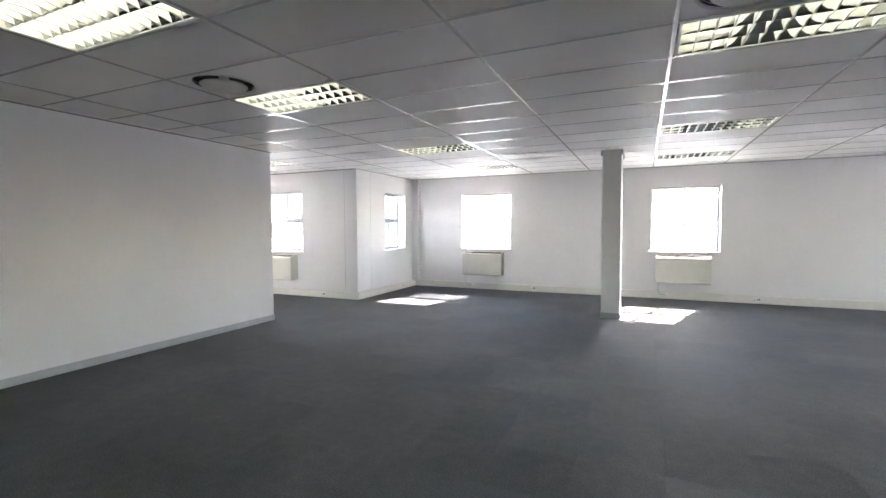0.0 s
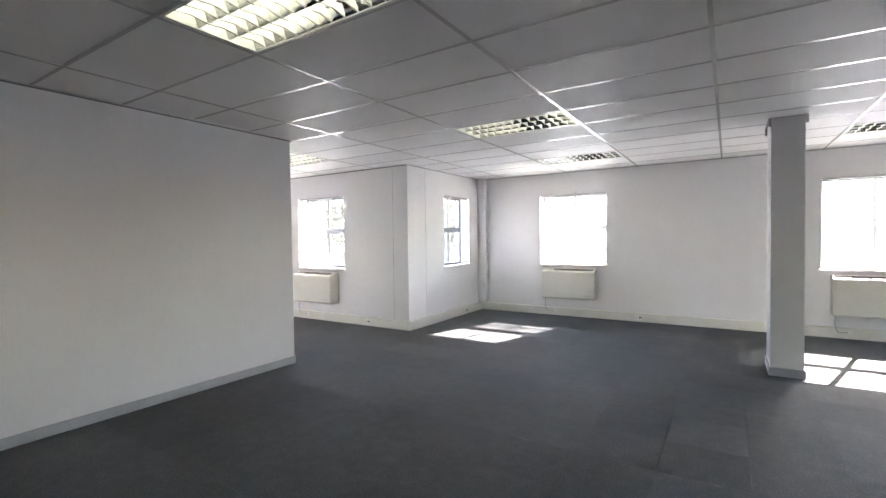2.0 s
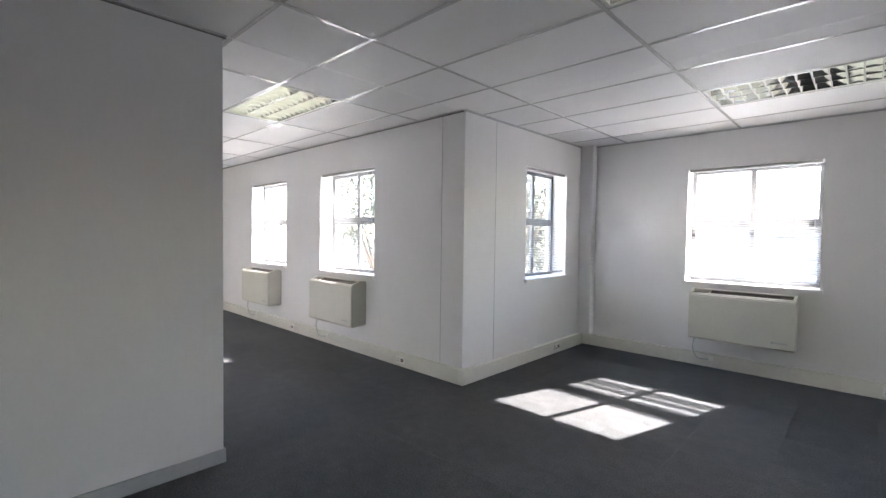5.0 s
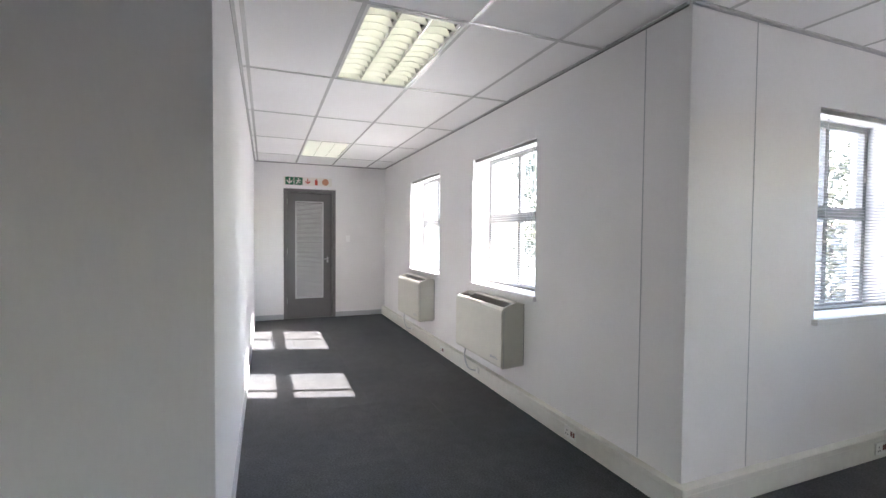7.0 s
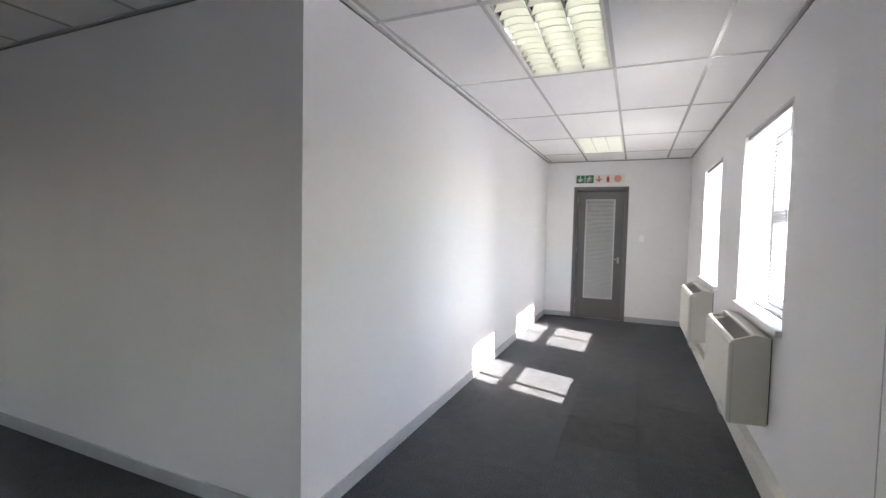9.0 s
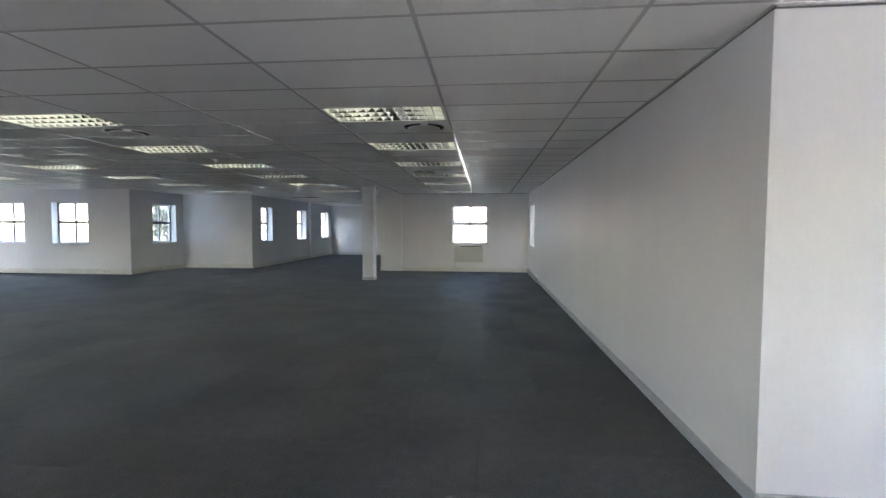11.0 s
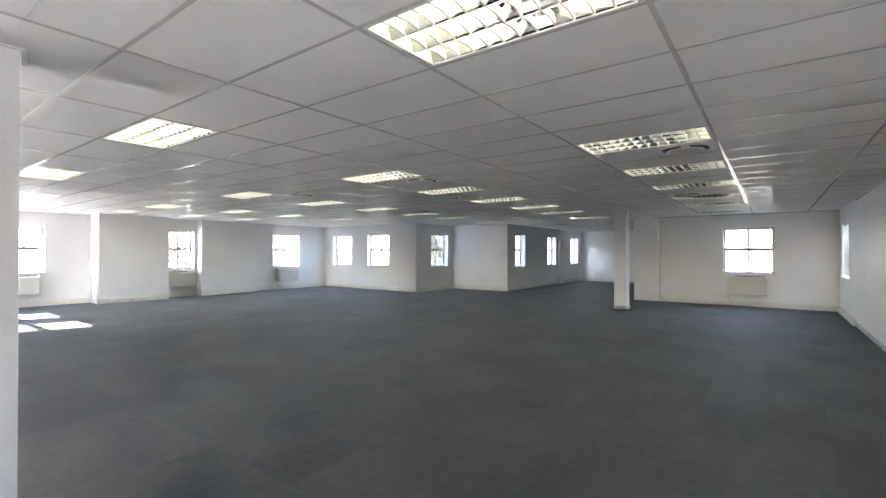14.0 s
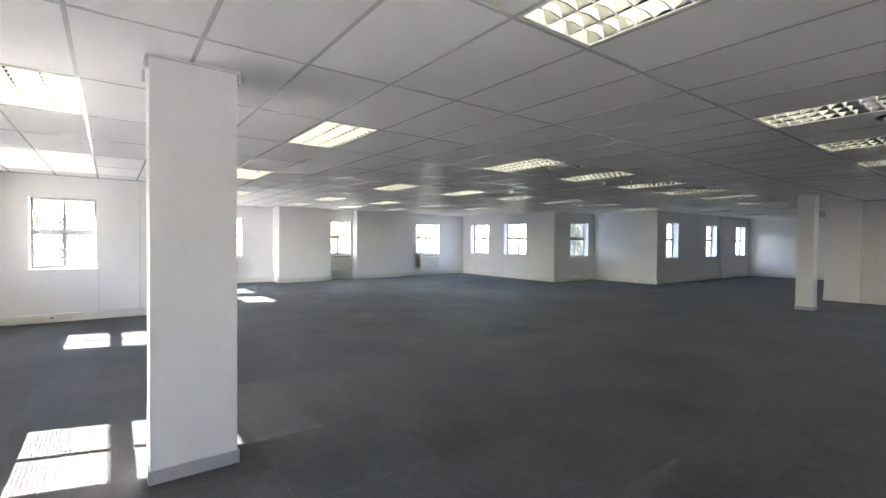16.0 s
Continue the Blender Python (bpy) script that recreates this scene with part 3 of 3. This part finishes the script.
for axis, at, out, a, b, has in SPOTS:
    if has:
        m = turned(axis, at, out, (a + b) / 2) @ pose(-0.03, 0, 0)
        if first is None:
            first = heater()
            first.matrix_basis = m
        else:
            copy_thing(first, m)


# ---- ceiling lamps ----
def ceiling_lamp(lit=True):
    """Local: corner of its cell at the origin, ceiling plane at z = 0."""
    t = thing("ceiling_light", "recessed fluorescent ceiling light with a white egg-crate louvre, " + ("lit" if lit else "unlit"), "ceiling light", "ceiling lights")
    bm = bmesh.new()
    for a in ((0.012, 1.188, 0.012, 0.03), (0.012, 1.188, 0.57, 0.588), (0.012, 0.03, 0.03, 0.57), (1.17, 1.188, 0.03, 0.57)):
        box(bm, *a, -0.003, 0.012, bevel=0.002)
    part("frame", bm, BLADE, t, "white enamelled frame")
    bm = bmesh.new()
    box(bm, 0.02, 1.18, 0.02, 0.58, 0.134, 0.14)
    box(bm, 0.02, 1.18, 0.016, 0.02, 0.0, 0.14), box(bm, 0.02, 1.18, 0.58, 0.584, 0.0, 0.14)
    box(bm, 0.016, 0.02, 0.02, 0.58, 0.0, 0.14), box(bm, 1.18, 1.184, 0.02, 0.58, 0.0, 0.14)
    part("housing", bm, BLADE, t, "white steel housing")
    for y in (0.12, 0.30, 0.48):
        bm = bmesh.new()
        bmesh.ops.create_cone(bm, cap_ends=True, segments=10, radius1=0.013, radius2=0.013, depth=1.12, matrix=Matrix.Translation((0.6, y, 0.105)) @ Matrix.Rotation(radians(90), 4, "Y"))
        part("tube", bm, TUBE if lit else WHITE, t, "lit fluorescent tube" if lit else "unlit fluorescent tube")
    # polished parabolic ribs between the tubes
    curve = ((0.0015, 0.004), (0.0085, 0.02), (0.0158, 0.04), (0.0238, 0.06), (0.0332, 0.08), (0.0446, 0.10))
    for y in (0.03, 0.21, 0.39, 0.57):
        bm = bmesh.new()
        pts = [(min(0.578, y + w), z) for w, z in curve] + [(max(0.022, y - w), z) for w, z in reversed(curve)]
        u = [bm.verts.new((0.03, a, b)) for a, b in pts]
        v = [bm.verts.new((1.17, a, b)) for a, b in pts]
        for k in range(len(pts)):
            q = (k + 1) % len(pts)
            bm.faces.new((u[k], u[q], v[q], v[k]))
        bm.faces.new(u[::-1]), bm.faces.new(v)
        bm.normal_update()
        for f in bm.faces:
            f.smooth = len(f.verts) == 4 and abs(f.normal.z) < 0.9
        part("reflector", bm, MIRROR, t, "polished aluminium reflector rib")
    # white cross blades, thick below, dipped in the middle of each cell
    for k in range(1, 12):
        x = 0.03 + k * 0.095
        bm = bmesh.new()
        for y0, y1 in ((0.033, 0.207), (0.213, 0.387), (0.393, 0.567)):
            ym = (y0 + y1) / 2
            low = [bm.verts.new(p) for p in ((x - 0.005, y0, 0.002), (x + 0.005, y0, 0.002), (x + 0.005, y1, 0.002), (x - 0.005, y1, 0.002), (x - 0.004, ym, 0.014), (x + 0.004, ym, 0.014))]
            top = [bm.verts.new(p) for p in ((x, y0 + 0.019, 0.064), (x, y1 - 0.019, 0.064), (x, ym, 0.054))]
            a, b, c, d, e, f = low
            g, hh, i = top
            for face in ((a, b, f, e), (e, f, c, d), (a, e, i, g), (e, d, hh, i), (b, g, i, f), (f, i, hh, c), (a, g, b), (d, c, hh)):
                bm.faces.new(face)
        part("louvre_blade", bm, BLADE, t)
    return t


lamps = {}
for i, j in LAMPS:
    m, lit = pose(GX + i * PX + 0.0095, GY + j * PY, CEIL), j > -22
    if lit not in lamps:
        lamps[lit] = ceiling_lamp(lit)
        lamps[lit].matrix_basis = m
    else:
        copy_thing(lamps[lit], m)


# ---- ceiling air diffusers ----
def diffuser(off):
    """Local: corner of its cell at the origin."""
    t = thing("air_diffuser", "white round swirl air diffuser set in a ceiling panel", "air vent", "ceiling air diffusers")
    r, cx, cy, n = 0.232, off, 0.285, 48
    bm = bmesh.new()
    ring = [bm.verts.new((cx + r * math.cos(k * math.tau / n), cy + r * math.sin(k * math.tau / n), 0.004)) for k in range(n)]
    outer = []
    for k in range(n):
        c, s = math.cos(k * math.tau / n), math.sin(k * math.tau / n)
        q = min((1.198 - cx) / c if c > 1e-6 else 9, (0.002 - cx) / c if c < -1e-6 else 9, (0.598 - cy) / s if s > 1e-6 else 9, (0.002 - cy) / s if s < -1e-6 else 9)
        outer.append(bm.verts.new((cx + q * c, cy + q * s, 0.004)))
    for k in range(n):
        q = (k + 1) % n
        bm.faces.new((ring[k], ring[q], outer[q], outer[k]))
    part("panel", bm, TILE, t, "white ceiling panel with a round opening")
    bm = disc(bmesh.new(), cx, cy, 0.075, 0.085, r)
    low = [bm.verts.new((cx + r * math.cos(k * math.tau / n), cy + r * math.sin(k * math.tau / n), 0.005)) for k in range(n)]
    top = [bm.verts.new((cx + r * 0.98 * math.cos(k * math.tau / n), cy + r * 0.98 * math.sin(k * math.tau / n), 0.076)) for k in range(n)]
    for k in range(n):
        q = (k + 1) % n
        bm.faces.new((low[k], low[q], top[q], top[k]))
    part("throat", bm, DARK, t, "dark air throat")
    bm = bmesh.new()
    for a, b, z in ((r + 0.030, r - 0.002, -0.008),):
        u = [bm.verts.new((cx + a * math.cos(k * math.tau / n), cy + a * math.sin(k * math.tau / n), 0.003)) for k in range(n)]
        v = [bm.verts.new((cx + (a - 0.012) * math.cos(k * math.tau / n), cy + (a - 0.012) * math.sin(k * math.tau / n), z)) for k in range(n)]
        w = [bm.verts.new((cx + b * math.cos(k * math.tau / n), cy + b * math.sin(k * math.tau / n), 0.02)) for k in range(n)]
        for k in range(n):
            q = (k + 1) % n
            bm.faces.new((u[k], u[q], v[q], v[k])), bm.faces.new((v[k], v[q], w[q], w[k]))
    part("collar", bm, TILE, t, "white pressed-metal collar")
    bm = disc(bmesh.new(), cx, cy, -0.024, -0.011, 0.172, 48, 0.184)
    disc(bm, cx, cy, -0.011, 0.06, 0.04, 12)
    part("centre_disc", bm, WHITE, t, "white round centre disc")
    return t


kept = {}
for i, j, off in VENTS:
    m = pose(GX + i * PX + 0.0095, GY + j * PY, CEIL)
    if off not in kept:
        kept[off] = diffuser(off)
        kept[off].matrix_basis = m
    else:
        copy_thing(kept[off], m)


def smoke_detector(x, y):
    t = thing("smoke_detector", "small white round smoke detector on the ceiling", "smoke detector", "smoke detectors")
    part("base", disc(bmesh.new(), 0, 0, -0.018, -0.002, 0.055, 24), WHITE, t)
    part("sensor_head", disc(bmesh.new(), 0, 0, -0.05, -0.018, 0.03, 24, 0.042), WHITE, t)
    t.matrix_basis = pose(x, y, CEIL + 0.002)
    return t


smoke_detector(6.5, -4.62), smoke_detector(6.1, -4.85)


# ---- door, sign, switch ----
door = tagged(new("door_1"), "closed dark grey door with a tall louvred vision panel in a grey frame", "door", "", "structure")
bm = bmesh.new()
for a in ((0.455, 0.51, 0.0, 2.215), (1.26, 1.315, 0.0, 2.215), (0.51, 1.26, 2.16, 2.215)):
    box(bm, -6.36, -6.225, a[0], a[1], a[2], a[3], bevel=0.004)
part("door_frame", bm, FRAMEGREY, door, "grey steel door frame")
bm = bmesh.new()
for a in ((0.513, 0.655, 0.004, 2.157), (1.105, 1.257, 0.004, 2.157), (0.655, 1.105, 0.004, 0.35), (0.655, 1.105, 2.0, 2.157)):
    box(bm, -6.345, -6.30, *a)
leaf = part("door_leaf", bm, DOORGREY, door, "dark grey painted door leaf")
bm = bmesh.new()
for a in ((0.645, 0.668, 0.338, 2.012), (1.092, 1.115, 0.338, 2.012), (0.668, 1.092, 0.338, 0.362), (0.668, 1.092, 1.988, 2.012)):
    box(bm, -6.302, -6.288, *a, bevel=0.002)
part("panel_frame", bm, DOORSLAT, leaf, "white frame of the vision panel")
for k in range(74):
    z = 0.372 + k * 0.0219
    bm = bx(-0.009, 0.009, 0.668, 1.092, -0.0015, 0.0015)
    bmesh.ops.transform(bm, matrix=pose(-6.308, 0, z, 0, 50, 0), verts=bm.verts)
    part("blind_slat", bm, DOORSLAT, leaf)
part("backing", bx(-6.335, -6.328, 0.655, 1.105, 0.35, 2.0), GRILLE, leaf, "dark glass behind the slats")
bm = bx(-6.30, -6.295, 1.17, 1.20, 0.95, 1.05, bevel=0.002)
part("lock_plate", bm, CHROME, leaf, "steel lock plate")
part("threshold", bx(-6.42, -6.25, 0.455, 1.315, -0.03, 0.003), DOORGREY, door, "dark door threshold")
part("handle", tube_path(bmesh.new(), bend([(-6.295, 1.185, 1.02), (-6.255, 1.185, 1.02), (-6.248, 1.16, 1.02), (-6.25, 1.07, 1.01)], 5), 0.009, 8), CHROME, leaf, "steel lever handle")
for z in (0.25, 1.1, 1.95):
    part("hinge", tube_path(bmesh.new(), [(-6.30, 0.512, z), (-6.30, 0.512, z + 0.1)], 0.008, 8), CHROME, door)

sign = thing("safety_sign", "white strip sign with green and red safety pictograms above door", "sign")
X = -6.24
part("board", bx(X, X + 0.006, 0.46, 1.25, 2.275, 2.415, bevel=0.002), SIGN, sign, "cream sign board")


def arrow_down(y, z, mat, s=0.05):
    bm = bmesh.new()
    box(bm, X + 0.0075, X + 0.009, y - s * 0.18, y + s * 0.18, z - s * 0.4, z + s)
    for q in (-1, 1):
        vs = [bm.verts.new((X + 0.009, y + q * a * s, z + b * s)) for a, b in ((0.0, -1.0), (0.9, -0.1), (0.9, 0.35), (0.0, -0.5))]
        bm.faces.new(vs)
    part("arrow", bm, mat, sign, "downward arrow")


for y in (0.55, 0.695):
    part("pictogram_field", bx(X + 0.006, X + 0.0075, y - 0.066, y + 0.066, 2.28, 2.41), GREEN, sign, "green square field")
arrow_down(0.55, 2.345, SIGN)
bm = bmesh.new()
for a in ((0.675, 0.697, 2.325, 2.365), (0.697, 0.735, 2.352, 2.364), (0.648, 0.675, 2.352, 2.362), (0.697, 0.728, 2.318, 2.33), (0.655, 0.678, 2.298, 2.325), (0.684, 0.706, 2.374, 2.394)):
    box(bm, X + 0.0075, X + 0.009, *a)
part("exit_symbol", bm, SIGN, sign, "white exit symbol")
arrow_down(0.845, 2.345, RED)
bm = bx(X + 0.0065, X + 0.008, 0.965, 1.01, 2.29, 2.372, bevel=0.0005)
box(bm, X + 0.0065, X + 0.008, 0.978, 0.997, 2.374, 2.398)
part("extinguisher_symbol", bm, RED, sign, "red extinguisher symbol")
bm = bmesh.new()
bmesh.ops.create_cone(bm, cap_ends=True, segments=28, radius1=0.056, radius2=0.056, depth=0.002, matrix=Matrix.Translation((X + 0.0075, 1.14, 2.345)) @ Matrix.Rotation(radians(90), 4, "Y"))
part("round_symbol", bm, ORANGE, sign, "faded orange disc")

switch = thing("light_switch", "white plastic light switch beside the door", "switch")
part("plate", bx(X, X + 0.012, 1.495, 1.565, 1.32, 1.43, bevel=0.003), SWITCH, switch)
part("rocker", bx(X + 0.012, X + 0.017, 1.515, 1.545, 1.35, 1.40, bevel=0.002), SWITCH, switch)


# ---- sockets on the trunking ----
def socket(axis, at, out, s):
    t = thing("power_socket", "white power socket with dark red switches set in the trunking", "socket", "power sockets")
    part("plate", bx(-0.06, 0.06, -0.066, -0.056, 0.035, 0.115, bevel=0.003), WHITE, t)
    for x in (0.02, 0.045):
        part("rocker", bx(x - 0.008, x + 0.008, -0.070, -0.066, 0.06, 0.095, bevel=0.001), SOCKETRED, t, "red rocker")
    for x, z in ((-0.03, 0.085), (-0.042, 0.06), (-0.018, 0.06)):
        part("pin_hole", bx(x - 0.004, x + 0.004, -0.0675, -0.0655, z - 0.004, z + 0.004), BLACK, t)
    t.matrix_basis = turned(axis, at, out, s)
    return t


for s in (("y", 2.2, 1, -0.77), ("y", 2.2, 1, -3.2), ("x", 0.07, -1, 3.92), ("y", 4.68, 1, 3.1), ("y", 4.68, 1, 7.3), ("x", 12.11, 1, 3.75), ("x", 17.25, 1, -2.6), ("x", 17.45, 1, -5.6), ("x", 17.8, 1, -7.4), ("y", -10.44, -1, 13.3)):
    socket(*s)

# loose cable end by the bay's corner
t = thing("loose_cable", "black cable end with a white plug lying on the carpet", "cable")
part("cord", tube_path(bmesh.new(), bend([(12.03, 4.0, 0.006), (11.9, 4.1, 0.006), (11.95, 4.3, 0.006), (12.02, 4.42, 0.02), (12.05, 4.46, 0.06)]), 0.005, 6), BLACK, t)
part("plug", bx(11.93, 12.0, 4.18, 4.25, 0.002, 0.03, bevel=0.006), WHITE, t, "white plug")


# ---- outside ----
tagged(flat_boxes("ground", [(-400, 400, -400, 400, -4.2, -3.7)], GROUND), "dry lawn and ground outside, one storey below", "ground", "", "structure")
# unseen pale ground added as a reflector, lifting sunlight onto the ceilings
tagged(flat_boxes("pavement", [(-60, 34, 1, 60, -3.7, -3.66)], BOUNCE_PAVE), "unseen pale yard added to bounce sunlight up to the ceiling", "pavement", "", "structure")


def tree(x, y, height, spread, seed):
    rnd = random.Random(seed)
    t = thing("tree", "leafy green tree standing outside the office windows", "tree", "trees outside")
    bm = bmesh.new()
    base = Vector((x, y, -3.7))
    fork = base + Vector((0.1, 0.05, height * 0.42))
    tips = []

    def limb(a, b, r0, r1):
        q = (b - a).to_track_quat("Z", "Y")
        u = [bm.verts.new(a + q @ Vector((r0 * math.cos(k), r0 * math.sin(k), 0))) for k in [i * math.tau / 8 for i in range(8)]]
        v = [bm.verts.new(b + q @ Vector((r1 * math.cos(k), r1 * math.sin(k), 0))) for k in [i * math.tau / 8 for i in range(8)]]
        for k in range(8):
            bm.faces.new((u[k], u[(k + 1) % 8], v[(k + 1) % 8], v[k]))

    limb(base, fork, 0.2, 0.13)
    for k in range(9):
        a = k * 2.4 + rnd.random()
        end = fork + Vector((math.cos(a) * spread * rnd.uniform(0.4, 0.9), math.sin(a) * spread * rnd.uniform(0.4, 0.9), height * rnd.uniform(0.1, 0.5)))
        limb(fork - Vector((0, 0, rnd.uniform(0, 0.6))), end, 0.07, 0.02)
        tips.append(end)
        for _ in range(3):
            e2 = end + Vector([rnd.uniform(-1, 1) * spread * 0.45 for _ in range(3)])
            limb(end, e2, 0.02, 0.006)
            tips.append(e2)
    part("trunk", bm, BARK, t, "rough brown trunk and limbs")
    verts, faces = [], []
    for tip in tips:
        for _ in range(170):
            c = tip + Vector([rnd.gauss(0, 0.32) * spread * 0.5 for _ in range(3)])
            q = Euler([rnd.uniform(0, 6.3) for _ in range(3)]).to_matrix()
            s = rnd.uniform(0.05, 0.11)
            k = len(verts)
            verts += [c + q @ Vector(p) * s for p in ((-1, 0, 0), (0, -0.45, 0.1), (1, 0, 0), (0, 0.45, 0.1))]
            faces.append((k, k + 1, k + 2, k + 3))
    me = bpy.data.meshes.new("crown")
    me.from_pydata(verts, [], faces)
    me.materials.append(LEAF)
    crown = tagged(new("crown", me), "green leaves with gaps", kind="stuff")
    crown.parent = t
    return t


for args in ((-6.5, 8.5, 8.0, 2.2, 3), (18.6, 5.9, 7.6, 1.7, 5), (24.0, -5.0, 7.5, 2.4, 8), (24.5, 1.0, 7.0, 2.2, 11), (15.0, -17.0, 7.0, 2.0, 14), (-12.0, 10.5, 8.0, 1.9, 17),
             (23.5, -9.0, 7.6, 2.4, 21), (-4.6, 9.4, 7.6, 1.7, 31)):
    tree(*args)


def building(x0, x1, y0, y1, storeys, face):
    """A plain far house: walls, roof and rows of windows on the side that is seen."""
    t = thing("building", "pale rendered office block with a tiled roof across the yard", "building", "far buildings")
    z0, z1 = -3.7, -3.7 + storeys * 3.0
    part("wall", bx(x0, x1, y0, y1, z0, z1), FARWALL, t)
    bm = bmesh.new()
    a = [bm.verts.new(p) for p in ((x0 - 0.5, y0 - 0.5, z1), (x1 + 0.5, y0 - 0.5, z1), (x1 + 0.5, y1 + 0.5, z1), (x0 - 0.5, y1 + 0.5, z1))]
    r = [bm.verts.new(p) for p in ((x0 + 3, (y0 + y1) / 2, z1 + 1.8), (x1 - 3, (y0 + y1) / 2, z1 + 1.8))]
    for f in ((a[0], a[1], r[1], r[0]), (a[1], a[2], r[1]), (a[2], a[3], r[0], r[1]), (a[3], a[0], r[0]), (a[3], a[2], a[1], a[0])):
        bm.faces.new(f)
    part("roof", bm, ROOF, t, "reddish tiled roof")
    for s in range(storeys):
        for k in range(int((x1 - x0) / 3.2)):
            x = x0 + 1.6 + k * 3.2
            y = y0 if face < 0 else y1
            part("window", bx(x - 0.6, x + 0.6, y - 0.03, y + 0.03, z0 + s * 3 + 0.9, z0 + s * 3 + 2.2), ALU, t)
    return t


building(-20, 30, 42, 54, 2, -1)
building(-6, 30, -62, -50, 2, 1)


# ---- carpet tiles, the nearest as pieces, the rest joined ----
def tile_mesh(w, d):
    bm = bmesh.new()
    box(bm, 0.0002, w - 0.0002, 0.0002, d - 0.0002, -0.010, 0.0)
    return mesh_of("carpet_tile", bm, CARPET)


shared, rest, count = {}, [], 0
S = 0.5
for k, (x0, x1, y0, y1) in enumerate(RECTS):
    for i in range(math.floor(x0 / S), math.ceil(x1 / S)):
        for j in range(math.floor(y0 / S), math.ceil(y1 / S)):
            a, b, c, d = max(x0, i * S), min(x1, (i + 1) * S), max(y0, j * S), min(y1, (j + 1) * S)
            if b - a < 0.01 or d - c < 0.01:
                continue
            lift = random.uniform(-0.0005, 0.0)
            if -3.0 <= a < 6.5 and -3.5 <= c < 4.5 and count < 300:
                count += 1
                key = (round(b - a, 3), round(d - c, 3))
                if key not in shared:
                    shared[key] = tile_mesh(*key)
                ob = new("carpet_tile", shared[key])
                ob.location = (a, c, lift)
                ob.parent = floor
            else:
                rest.append((a + 0.0002, b - 0.0002, c + 0.0002, d - 0.0002, -0.010, lift))
field = tagged(flat_boxes("carpet_field", rest, CARPET_FAR), "dark grey carpet tiles further off", kind="stuff")
field.parent = floor
